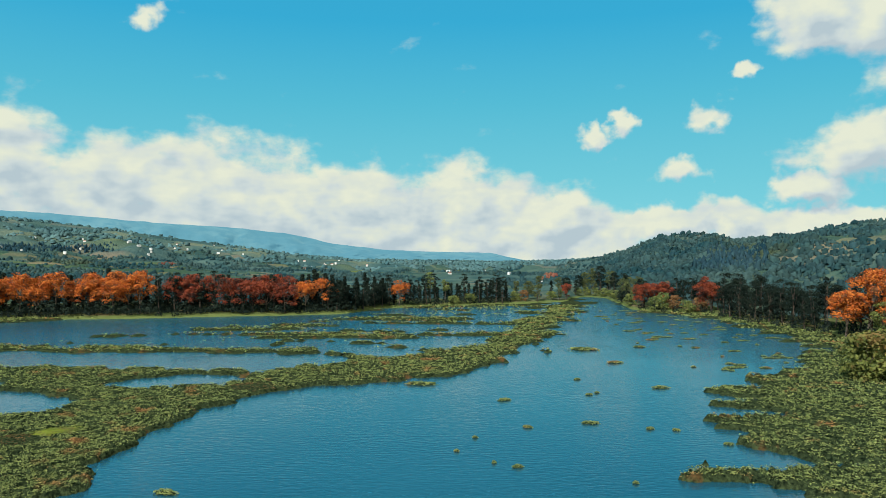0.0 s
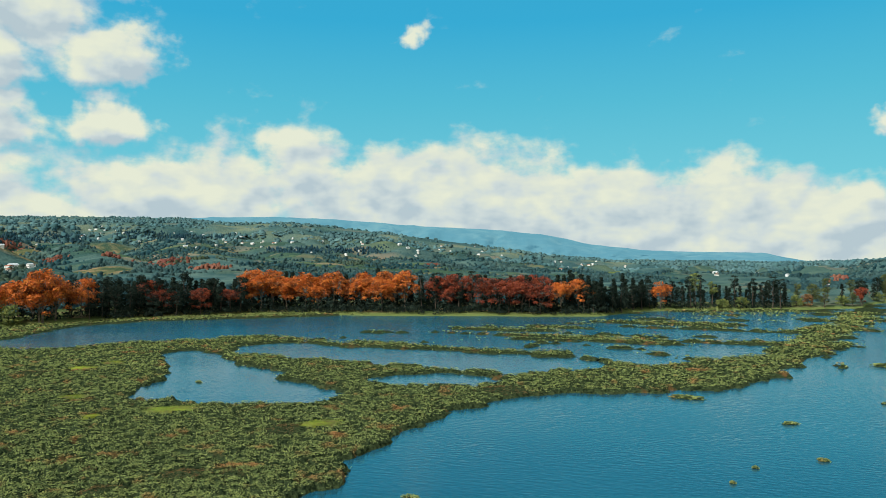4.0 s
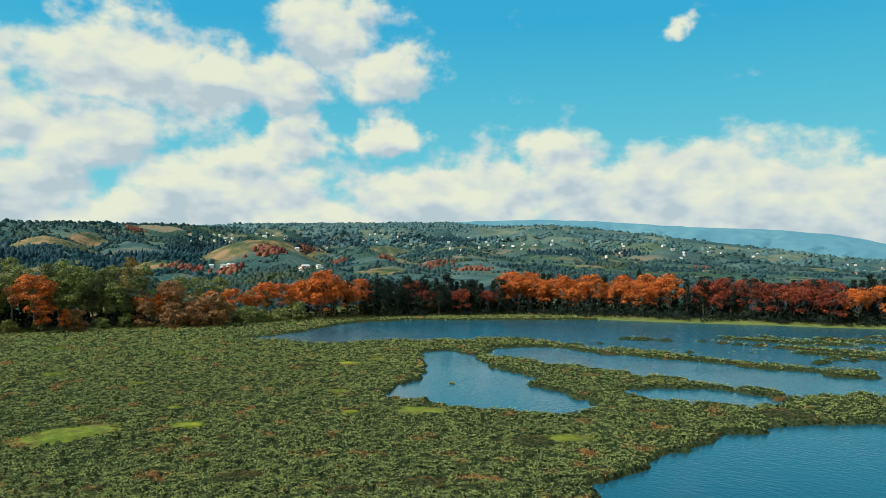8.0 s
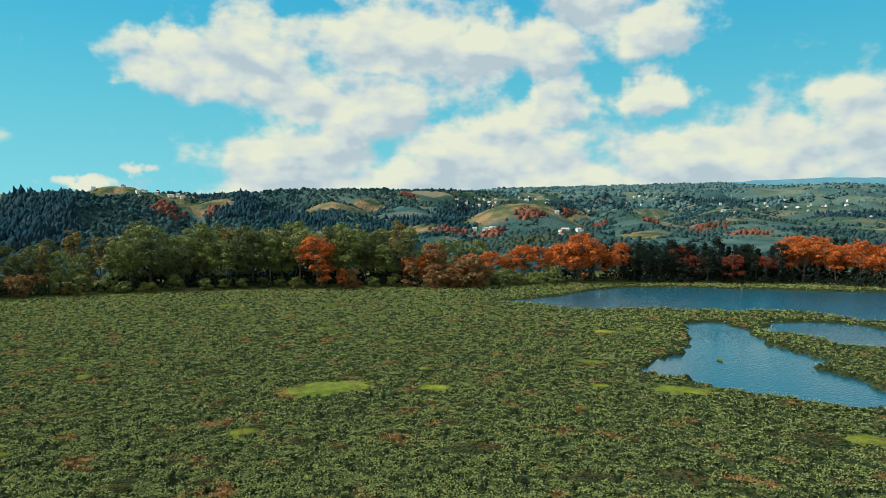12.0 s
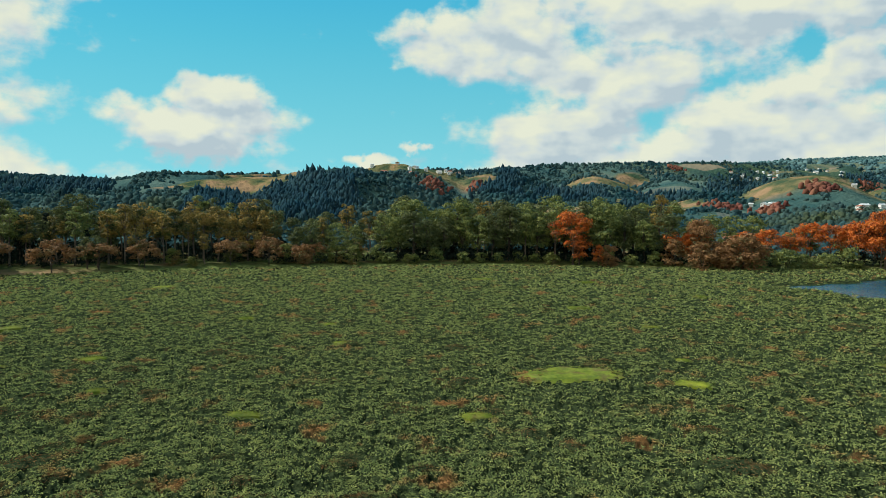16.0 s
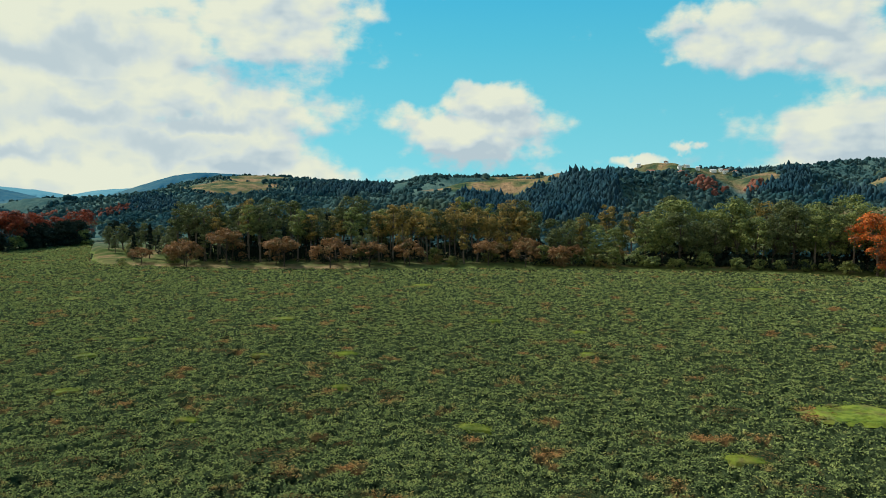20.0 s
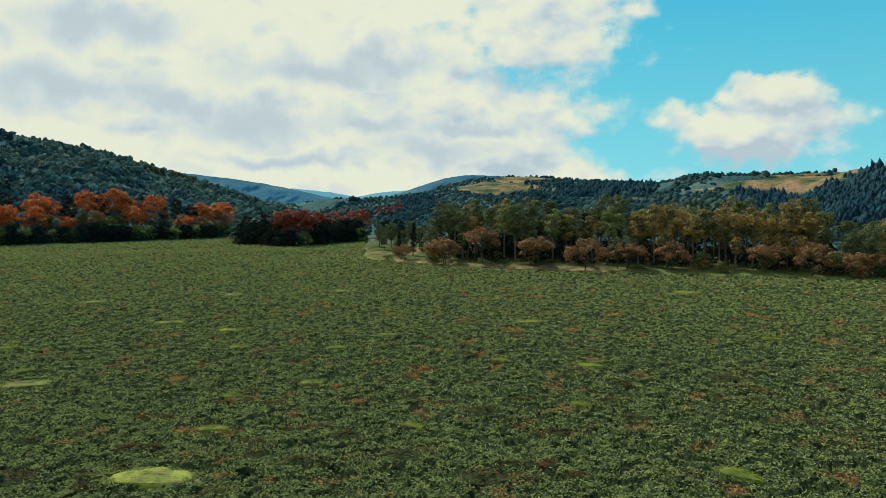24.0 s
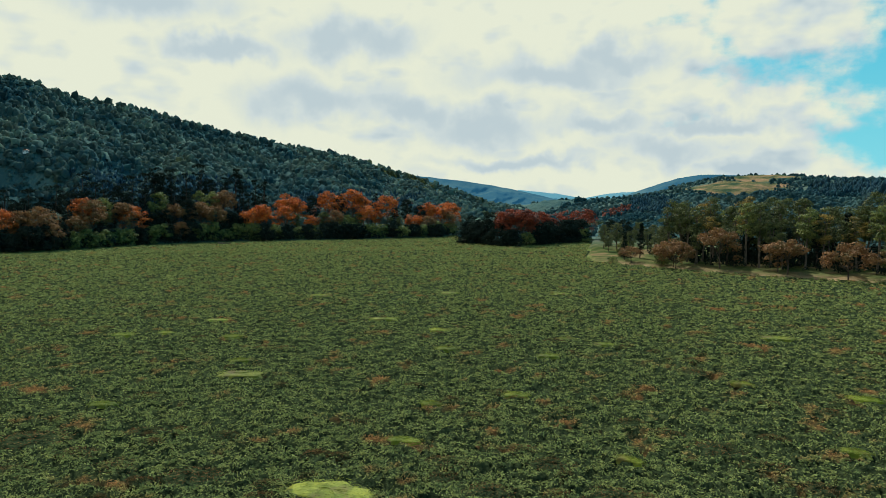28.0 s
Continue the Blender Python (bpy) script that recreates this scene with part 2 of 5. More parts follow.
# ---- materials ----
def material(name, low, high, scale, rough=0.85, bump=0.0, bump_scale=None, detail=6.0, third=None, third_scale=0.05, spread=0.12,
             third_low=0.55, third_high=0.7, vary=0.0, leafy=0.0, shine=0.25):
    """A surface between two colours at one scale, with patches of a third at another, fine relief and, where asked, a change from piece to piece."""
    m = bpy.data.materials.new(name)
    m.use_nodes = True
    put, calc = nodes_of(m.node_tree)
    shader = m.node_tree.nodes["Principled BSDF"]
    link = m.node_tree.links.new
    where = put("ShaderNodeNewGeometry")
    grain = put("ShaderNodeTexNoise", {"Vector": where.outputs["Position"], "Scale": scale, "Detail": detail, "Roughness": 0.65}).outputs[0]
    grain = put("ShaderNodeMapRange", {0: grain, 1: 0.5 - spread, 2: 0.5 + spread}).outputs[0]
    colour = put("ShaderNodeMix", {"Factor": grain, 6: (*low, 1), 7: (*high, 1)}, data_type="RGBA").outputs[2]
    if third:
        patch = put("ShaderNodeTexNoise", {"Vector": where.outputs["Position"], "Scale": third_scale, "Detail": 4.0, "Roughness": 0.6}).outputs[0]
        patch = put("ShaderNodeMapRange", {0: patch, 1: third_low, 2: third_high}).outputs[0]
        colour = put("ShaderNodeMix", {"Factor": patch, 6: colour, 7: (*third, 1)}, data_type="RGBA").outputs[2]
    if vary:
        one = calc("ADD", where.outputs["Random Per Island"], put("ShaderNodeObjectInfo").outputs["Random"])
        gain = put("ShaderNodeMapRange", {0: calc("FRACT", one), 1: 0.0, 2: 1.0, 3: 1 - vary, 4: 1 + vary}).outputs[0]
        colour = put("ShaderNodeHueSaturation", {"Color": colour, "Value": gain, "Hue": put("ShaderNodeMapRange", {0: calc("FRACT", calc("MULTIPLY", one, 7.3)), 3: 0.5 - 0.03 * vary, 4: 0.5 + 0.03 * vary}).outputs[0]}).outputs[0]
    link(colour, shader.inputs["Base Color"])
    shader.inputs["Roughness"].default_value = rough
    shader.inputs["Specular IOR Level"].default_value = shine
    if bump:
        fine = put("ShaderNodeTexNoise", {"Vector": where.outputs["Position"], "Scale": bump_scale or scale * 4, "Detail": 5.0}).outputs[0]
        link(put("ShaderNodeBump", {"Height": fine, "Strength": bump, "Distance": 1.0 / (bump_scale or scale * 4)}).outputs[0], shader.inputs["Normal"])
    if leafy:
        glow = put("ShaderNodeBsdfTranslucent", {"Color": colour})
        both = put("ShaderNodeMixShader", {"Fac": leafy, 1: shader.outputs[0], 2: glow.outputs[0]})
        link(both.outputs[0], m.node_tree.nodes["Material Output"].inputs[0])
    return m


# Knolls of dry grass: place and half width.
DRY_KNOLLS = [(-662, -22, 40), (-642, -78, 40), (-668, 140, 46), (-648, -45, 58), (-840, 125, 85), (-560, 205, 30), (-590, 265, 42), (-610, 500, 60), (-550, 545, 45), (-1010, -450, 60), (-790, 90, 60), (-760, 300, 60), (-620, 440, 48), (-1000, 820, 80), (-800, -380, 70), (-620, 330, 40), (-905, -438, 70), (-918, -832, 60), (-1048, 823, 75), (-764, -32, 60), (-936, 440, 50), (-980, 1010, 60)]


def ground_material():
    """Meadow, ochre soil, dark scrub and small fields, by place, bluer far off for haze; sand in a band close to the
    water's level.
    """
    m = material("hill_ground", (0.030, 0.072, 0.076), (0.082, 0.130, 0.112), 0.02, 0.95, 0.6, 0.2, shine=0.0)
    put, calc = nodes_of(m.node_tree)
    link = m.node_tree.links.new
    shader = m.node_tree.nodes["Principled BSDF"]
    first = shader.inputs["Base Color"].links[0].from_socket
    where = put("ShaderNodeNewGeometry").outputs["Position"]
    cells = put("ShaderNodeTexVoronoi", {"Vector": put("ShaderNodeVectorMath", {0: where, 1: (1, 1, 0)}, operation="MULTIPLY").outputs[0], "Scale": 0.022, "Randomness": 0.9})
    pick = put("ShaderNodeSeparateColor", {0: cells.outputs["Color"]})
    field = ramp(put, pick.outputs[0], [(0.0, (0.022, 0.050, 0.034)), (0.45, (0.045, 0.080, 0.042)), (0.7, (0.085, 0.115, 0.05)), (0.87, (0.16, 0.14, 0.07)), (1.0, (0.26, 0.19, 0.12))])
    use = put("ShaderNodeMapRange", {0: put("ShaderNodeTexNoise", {"Vector": where, "Scale": 0.004, "Detail": 3.0}).outputs[0], 1: 0.44, 2: 0.56}).outputs[0]
    tame = put("ShaderNodeMapRange", {0: put("ShaderNodeVectorMath", {0: where, 1: (-440, -640, 0)}, operation="DISTANCE").outputs["Value"], 1: 440.0, 2: 620.0}).outputs[0]
    west = put("ShaderNodeMapRange", {0: put("ShaderNodeVectorMath", {0: where, 1: (-760, 60, 0)}, operation="DISTANCE").outputs["Value"], 1: 400.0, 2: 700.0, 3: 0.25, 4: 1.0}).outputs[0]
    east = put("ShaderNodeMapRange", {0: put("ShaderNodeVectorMath", {0: where, 1: (360, 1050, 0)}, operation="DISTANCE").outputs["Value"], 1: 350.0, 2: 600.0, 3: 0.25, 4: 1.0}).outputs[0]
    tame = calc("MULTIPLY", calc("MULTIPLY", tame, west), east)
    land = put("ShaderNodeMix", {"Factor": calc("MULTIPLY", calc("MULTIPLY", use, tame), 0.85), 6: first, 7: field}, data_type="RGBA").outputs[2]
    for x, y, wide in DRY_KNOLLS:
        off = put("ShaderNodeVectorMath", {0: put("ShaderNodeVectorMath", {0: where, 1: (1, 1, 0)}, operation="MULTIPLY").outputs[0], 1: (x, y, 0)}, operation="DISTANCE").outputs["Value"]
        rag = put("ShaderNodeTexNoise", {"Vector": where, "Scale": 0.02, "Detail": 5.0}).outputs[0]
        dry = put("ShaderNodeMapRange", {0: calc("ADD", off, calc("MULTIPLY", calc("SUBTRACT", rag, 0.5), wide)), 1: wide * 0.75, 2: wide, 3: 0.9, 4: 0.0}).outputs[0]
        tone = ramp(put, put("ShaderNodeTexNoise", {"Vector": where, "Scale": 0.045, "Detail": 5.0}).outputs[0], [(0.38, (0.04, 0.066, 0.034)), (0.5, (0.125, 0.115, 0.052)), (0.63, (0.26, 0.165, 0.09))])
        land = put("ShaderNodeMix", {"Factor": dry, 6: land, 7: tone}, data_type="RGBA").outputs[2]
    off = put("ShaderNodeVectorMath", {0: where, 1: (LAKE[0], LAKE[1], 0)}, operation="DISTANCE").outputs["Value"]
    meadow = ramp(put, put("ShaderNodeTexNoise", {"Vector": where, "Scale": 0.08, "Detail": 5.0}).outputs[0], [(0.38, (0.045, 0.065, 0.022)), (0.52, (0.085, 0.095, 0.036)), (0.64, (0.16, 0.12, 0.060))])
    land = put("ShaderNodeMix", {"Factor": put("ShaderNodeMapRange", {0: off, 1: 400.0, 2: 560.0, 3: 1.0, 4: 0.0}).outputs[0], 6: land, 7: meadow}, data_type="RGBA").outputs[2]
    high = put("ShaderNodeSeparateXYZ", {0: where}).outputs[2]
    # From 1300 m out the ground turns bluer: haze put into its colour.
    far_haze = ramp(put, put("ShaderNodeTexNoise", {"Vector": where, "Scale": 0.006, "Detail": 6.0}).outputs[0], [(0.4, (0.036, 0.080, 0.084)), (0.52, (0.070, 0.122, 0.112)), (0.62, (0.15, 0.175, 0.115))])
    land = put("ShaderNodeMix", {"Factor": put("ShaderNodeMapRange", {0: put("ShaderNodeVectorMath", {0: where, 1: (0, 0, 0)}, operation="DISTANCE").outputs["Value"], 1: 1300.0, 2: 2000.0, 3: 0.0, 4: 0.75}).outputs[0], 6: land, 7: far_haze}, data_type="RGBA").outputs[2]
    wobble = put("ShaderNodeTexNoise", {"Vector": where, "Scale": 0.05, "Detail": 4.0}).outputs[0]
    low = put("ShaderNodeMapRange", {0: calc("ADD", high, calc("MULTIPLY", wobble, 1.2)), 1: 1.3, 2: 2.3, 3: 1.0, 4: 0.0}).outputs[0]
    beach = put("ShaderNodeVectorMath", {0: where, 1: (-312, -110, 0)}, operation="DISTANCE").outputs["Value"]
    sandy = put("ShaderNodeMapRange", {0: calc("ADD", beach, calc("MULTIPLY", wobble, 40.0)), 1: 62.0, 2: 96.0, 3: 1.0, 4: 0.0}).outputs[0]
    shore = put("ShaderNodeMix", {"Factor": sandy, 6: (0.115, 0.145, 0.045, 1), 7: (0.23, 0.165, 0.09, 1)}, data_type="RGBA").outputs[2]
    link(put("ShaderNodeMix", {"Factor": low, 6: land, 7: shore}, data_type="RGBA").outputs[2], shader.inputs["Base Color"])
    return m


def water_material():
    m = bpy.data.materials.new("lake_water")
    m.use_nodes = True
    put, calc = nodes_of(m.node_tree)
    shader = m.node_tree.nodes["Principled BSDF"]
    link = m.node_tree.links.new
    where = put("ShaderNodeNewGeometry").outputs["Position"]
    tone = put("ShaderNodeTexNoise", {"Vector": where, "Scale": 0.02, "Detail": 3.0}).outputs[0]
    link(ramp(put, tone, [(0.3, (0.008, 0.054, 0.084)), (0.7, (0.012, 0.074, 0.108))]), shader.inputs["Base Color"])
    shader.inputs["Roughness"].default_value = 0.17
    shader.inputs["IOR"].default_value = 1.42
    shader.inputs["Specular Tint"].default_value = (0.48, 0.90, 1.0, 1)
    long = put("ShaderNodeVectorMath", {0: where, 1: (0.6, 1.15, 1.0)}, operation="MULTIPLY").outputs[0]
    ripples = put("ShaderNodeTexNoise", {"Vector": long, "Scale": 1.15, "Detail": 1.5, "Roughness": 0.5}).outputs[0]
    swell = put("ShaderNodeTexNoise", {"Vector": where, "Scale": 0.06, "Detail": 2.0}).outputs[0]
    gust = put("ShaderNodeMapRange", {0: swell, 1: 0.35, 2: 0.65, 3: 0.55, 4: 1.0}).outputs[0]
    # The water under the camera lies calmer; the wind reaches the far end of the lake.
    open_side = put("ShaderNodeMapRange", {0: put("ShaderNodeVectorMath", {0: where, 1: (0, 0, 0)}, operation="DISTANCE").outputs["Value"], 1: 200.0, 2: 330.0, 3: 0.14, 4: 1.0}).outputs[0]
    gust = calc("MULTIPLY", gust, open_side)
    link(put("ShaderNodeBump", {"Height": ripples, "Strength": gust, "Distance": 0.42}).outputs[0], shader.inputs["Normal"])
    return m


def plant_material(name, dim, mid, rusty, leafy=0.25):
    """Floating plants: deep and fresh green by clump, with rust-brown, faded patches of several sizes."""
    m = material(name, dim, mid, 0.9, 0.85, 0.0, spread=0.14, third=rusty, third_scale=0.16, third_low=0.575, third_high=0.68, vary=0.24, leafy=leafy, shine=0.0)
    return m


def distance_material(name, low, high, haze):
    """Far wooded ridges; the haze before them is put in as a blue glow."""
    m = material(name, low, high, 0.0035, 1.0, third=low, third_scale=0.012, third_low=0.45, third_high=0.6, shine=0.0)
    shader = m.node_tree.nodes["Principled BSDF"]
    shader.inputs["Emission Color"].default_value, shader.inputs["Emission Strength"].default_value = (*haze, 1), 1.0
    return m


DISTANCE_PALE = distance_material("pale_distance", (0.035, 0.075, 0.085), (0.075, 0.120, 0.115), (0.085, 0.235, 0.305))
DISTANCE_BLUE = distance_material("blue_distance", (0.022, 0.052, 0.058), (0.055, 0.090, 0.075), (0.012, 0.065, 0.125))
GROUND = ground_material()
WATER = water_material()
MAT_BED = material("plant_mat", (0.006, 0.011, 0.006), (0.050, 0.068, 0.029), 1.6, 1.0, 1.0, 3.0, spread=0.13, third=(0.12, 0.065, 0.025), third_scale=0.16, third_low=0.60, third_high=0.70, shine=0.0)
HYACINTH = plant_material("hyacinth_leaf", (0.110, 0.148, 0.054), (0.298, 0.328, 0.104), (0.34, 0.180, 0.070))
MOSS = material("bright_water_grass", (0.110, 0.158, 0.012), (0.260, 0.300, 0.028), 0.5, 0.8, third=(0.16, 0.13, 0.04), third_scale=0.35, third_low=0.5, third_high=0.66, vary=0.3, leafy=0.3)
BROWN_PLANT = material("faded_plant", (0.13, 0.068, 0.028), (0.25, 0.135, 0.055), 0.8, 0.85, third=(0.09, 0.11, 0.04), third_scale=0.5, third_low=0.5, third_high=0.62, vary=0.25, leafy=0.2, shine=0.0)
BARK = material("dark_bark", (0.045, 0.035, 0.026), (0.10, 0.078, 0.058), 1.5, 0.95, 0.5)
PALE_BARK = material("pale_bark", (0.075, 0.06, 0.045), (0.16, 0.13, 0.095), 1.2, 0.9, 0.4)
LEAF = {
    "orange": material("orange_blossom", (0.42, 0.085, 0.014), (0.66, 0.20, 0.028), 0.5, 0.7, third=(0.16, 0.060, 0.020), third_scale=0.24, third_low=0.50, third_high=0.60, vary=0.2, leafy=0.22),
    "red": material("red_blossom", (0.17, 0.032, 0.016), (0.36, 0.078, 0.026), 0.5, 0.7, third=(0.05, 0.025, 0.018), third_scale=0.25, third_low=0.50, third_high=0.60, vary=0.2, leafy=0.22),
    "rusty": material("rusty_leaf", (0.15, 0.080, 0.034), (0.30, 0.155, 0.058), 0.6, 0.8, third=(0.10, 0.085, 0.03), third_scale=0.2, third_low=0.52, third_high=0.65, vary=0.16, leafy=0.22),
    "olive": material("olive_leaf", (0.115, 0.098, 0.026), (0.40, 0.265, 0.060), 0.5, 0.75, third=(0.035, 0.055, 0.018), third_scale=0.15, third_low=0.48, third_high=0.6, vary=0.18, leafy=0.22),
    "green": material("green_leaf", (0.050, 0.088, 0.030), (0.25, 0.27, 0.066), 0.5, 0.7, vary=0.2, leafy=0.22),
    # Darkened past the leaf's own tone for cloud shadow and shade under crowns.
    "dark": material("dark_shaded_leaf", (0.010, 0.017, 0.016), (0.028, 0.040, 0.028), 0.6, 0.9, vary=0.3, leafy=0.15, shine=0.0),
    "deep": material("deep_green_leaf", (0.034, 0.054, 0.022), (0.145, 0.160, 0.050), 0.5, 0.75, vary=0.2, leafy=0.22),
    "shrub": material("shrub_leaf", (0.060, 0.085, 0.020), (0.19, 0.20, 0.045), 0.7, 0.75, third=(0.20, 0.13, 0.04), third_scale=0.12, third_low=0.52, third_high=0.62, vary=0.18, leafy=0.22),
}
# Slope leaves carry the blue of the air's haze in their own colour.
WOODS = material("hazed_hillside_leaf", (0.030, 0.088, 0.106), (0.092, 0.162, 0.154), 0.011, 0.9, third=(0.125, 0.155, 0.075), third_scale=0.009, third_low=0.58, third_high=0.72, vary=0.30, shine=0.0, leafy=0.55)
FAR_WOODS = material("hazed_far_leaf", (0.045, 0.100, 0.110), (0.085, 0.150, 0.150), 0.006, 0.9, vary=0.25, shine=0.0)
# Conifers, and slopes in shade: dark needles with haze blue in the colour.
PINE_WOODS = material("hazed_dark_needle", (0.018, 0.052, 0.074), (0.040, 0.082, 0.098), 0.03, 0.9, vary=0.25, shine=0.0, leafy=0.3)
# South slope leaf, made paler and bluer for haze against the sun.
SOUTH_WOODS = material("hazed_south_leaf", (0.060, 0.138, 0.152), (0.180, 0.255, 0.212), 0.016, 0.9, third=(0.165, 0.185, 0.080), third_scale=0.010, third_low=0.60, third_high=0.70, vary=0.40, shine=0.0, leafy=0.7)
RED_WOODS = material("hillside_blossom", (0.15, 0.060, 0.048), (0.25, 0.115, 0.075), 0.03, 0.85, vary=0.25, leafy=0.3, shine=0.0)
PLASTER = material("white_plaster", (0.62, 0.61, 0.57), (0.80, 0.79, 0.75), 0.5, 0.8, 0.1)
ROOF_RED = material("rust_roof", (0.24, 0.09, 0.05), (0.36, 0.15, 0.09), 0.8, 0.7, 0.2)
ROOF_GREY = material("zinc_roof", (0.45, 0.47, 0.48), (0.62, 0.63, 0.62), 0.8, 0.45, 0.1)
GLASS = material("dark_window", (0.02, 0.03, 0.04), (0.05, 0.06, 0.07), 0.5, 0.15)
HULL = material("weathered_wood", (0.10, 0.08, 0.06), (0.22, 0.18, 0.13), 2.0, 0.8, 0.2)

# ---- the lie of the land ----
def value_noise(x, y, seed=0):
    """Smooth noise from 0 to 1 on a plane, one lattice step a metre."""
    xi, yi = np.floor(x).astype(np.int64), np.floor(y).astype(np.int64)
    u, v = x - xi, y - yi
    u, v = u * u * (3 - 2 * u), v * v * (3 - 2 * v)

    def at(i, j):
        n = (i * 374761393 + j * 668265263 + seed * 974634777) & 0x7FFFFFFF
        n = ((n ^ (n >> 13)) * 1274126177) & 0x7FFFFFFF
        return ((n ^ (n >> 16)) & 0xFFFF) / 65535.0

    return (at(xi, yi) * (1 - u) + at(xi + 1, yi) * u) * (1 - v) + (at(xi, yi + 1) * (1 - u) + at(xi + 1, yi + 1) * u) * v


def fbm(x, y, seed=0, octaves=4):
    total, gain = 0.0, 0.5
    for n in range(octaves):
        total = total + gain * value_noise(x * 2**n + 17.3 * n, y * 2**n - 9.1 * n, seed + n)
        gain *= 0.5
    return total / (1 - 0.5**octaves)


# The lake's outline: heading and distance from its middle.
SHORE_EAST = [
    (-110, 118), (-80.9, 127), (-60.6, 200), (-48.0, 258), (-39.1, 264), (-37.1, 268), (-34.9, 280), (-29.1, 321),
    (-25.3, 344), (-23.9, 377), (-20.1, 379), (-17.9, 404), (-16.0, 479), (-15.3, 515), (-13.9, 530), (-13.3, 526),
    (-13.0, 515), (-12.7, 496), (-12.4, 465), (-8.1, 427), (-1.4, 405), (2.4, 384), (5.0, 347), (10.1, 341),
    (14.4, 341), (21.6, 339), (28.9, 352), (33.8, 353), (39.7, 344), (44.6, 336), (52.0, 317), (56.0, 304),
]
SHORE_WEST = [
    (63.9, 297), (70.7, 295), (78.8, 294), (86.3, 289), (93.7, 286), (103.5, 282), (111.3, 287), (116.4, 297),
    (120.6, 312), (124.5, 332), (125.5, 370), (125.8, 493), (130.9, 430), (135.7, 472), (136.4, 580), (137.7, 541),
    (145.2, 509), (153.2, 491), (159.2, 465), (164.5, 415), (171.6, 409), (200, 330), (225, 200), (250, 118),
]
# Heading, the foot of the slope, the ridge's distance and height, and the height of the far ridge behind.
HILLS_EAST = [
    (-110, 260, 800, 120, 60), (-60, 300, 900, 95, 60), (-40, 400, 1000, 84, 60), (-31, 480, 1000, 75, 60), (-27, 500, 1000, 61, 50), (-23, 520, 1050, 57, 40),
    (-20.5, 520, 1100, 68, 40), (-18, 520, 1150, 66, 30), (-15, 560, 1200, 43, 25), (-12, 650, 1400, 26, 20), (-9, 700, 1700, 14, 18),
]
HILLS_NORTH = [
    (-5, 800, 1800, 10, 10), (0, 800, 2000, 12, 12), (6, 800, 2200, 17, 14), (10, 800, 2300, 32, 26), (15, 800, 2300, 60, 50), (21, 760, 2300, 94, 85),
    (26, 720, 2300, 118, 130), (31, 700, 2300, 138, 200), (40, 680, 2400, 140, 258), (50, 620, 2200, 125, 250), (56, 560, 1500, 92, 236), (60, 520, 1230, 88, 180),
]
HILLS_WEST = [
    (66, 500, 1150, 86, 120), (72, 470, 1050, 80, 100), (78, 460, 950, 67, 100), (82, 450, 900, 68, 100), (86, 450, 880, 67, 90), (90, 450, 850, 60, 80), (98, 440, 700, 53, 80),
    (102, 440, 720, 53, 80), (105, 450, 800, 48, 90), (111, 460, 950, 56, 100), (115, 470, 1000, 46, 60), (121, 480, 1300, 40, 50),
]
HILLS_SOUTH = [
    (124, 500, 1500, 30, 50), (127, 640, 1500, 6, 14), (130, 640, 1400, 5, 12), (132, 640, 1200, 8, 14), (134, 560, 1150, 20, 24), (137, 520, 1150, 44, 40), (139, 480, 1150, 58, 60), (143, 460, 1100, 80, 90), (146, 450, 1050, 96, 90),
    (150, 440, 1000, 106, 90), (155, 430, 950, 117, 90), (160, 420, 900, 133, 90), (164, 410, 850, 138, 90), (168, 400, 800, 147, 90), (175, 390, 800, 150, 90), (215, 260, 800, 130, 60), (250, 260, 800, 120, 60),
]
HILLS = np.array(HILLS_EAST + HILLS_NORTH + HILLS_WEST + HILLS_SOUTH, float)
SHORE_AT = np.array(SHORE_EAST + SHORE_WEST, float)


def heading(x, y):
    """Degrees to the left of +y from the lake's middle, from -110 to 250."""
    a = np.degrees(np.arctan2(-(x - LAKE[0]), y - LAKE[1]))
    return np.where(a < -110, a + 360, a)


def shore_distance(az):
    return np.interp(az, SHORE_AT[:, 0], SHORE_AT[:, 1])


def inland(x, y):
    """Metres from the waterline, counted along the ray from the lake's middle; minus over water."""
    r = np.hypot(x - LAKE[0], y - LAKE[1])
    return r - shore_distance(heading(x, y)) + 5 * (fbm(x / 16, y / 16, 3) - 0.5)


# Knolls on the slopes: place, width and height.
KNOLLS = [(-668, 140, 80, 22), (-790, 90, 80, 14), (-620, 440, 80, 18), (-760, 300, 90, 5), (-720, -330, 110, 17), (-560, 240, 60, 9), (-600, 60, 55, 12), (-690, 230, 60, 14)]


# Ridges and spurs on the slopes: where one stands, then heading, distance and height in degrees along the crest, and the slope's width.
NORTH_EYE, WEST_EYE, SOUTH_EYE = (0, 2), (-15, 30), (-42, 30)
SPURS_SOUTH = [
    (SOUTH_EYE, [(121.5, 1000, 0.4), (119, 1080, 1.75), (117, 1120, 2.2), (115.5, 1120, 2.2), (114, 1100, 1.8), (111, 1000, 1.6)], 300),
    (SOUTH_EYE, [(119, 1080, 1.4), (121.5, 700, -0.9)], 130), (SOUTH_EYE, [(113.5, 1050, 1.5), (114.5, 640, -1.1)], 130), (SOUTH_EYE, [(107, 800, 1.2), (108.8, 560, -1.3)], 100),
    (SOUTH_EYE, [(150, 900, 3.6), (147, 560, -0.4)], 120), (SOUTH_EYE, [(158, 820, 4.6), (160, 520, 0.6)], 120), (SOUTH_EYE, [(143, 1000, 1.9), (139.5, 640, -1.0)], 120), (SOUTH_EYE, [(136, 900, -0.1), (134.2, 820, -0.4)], 80),
]
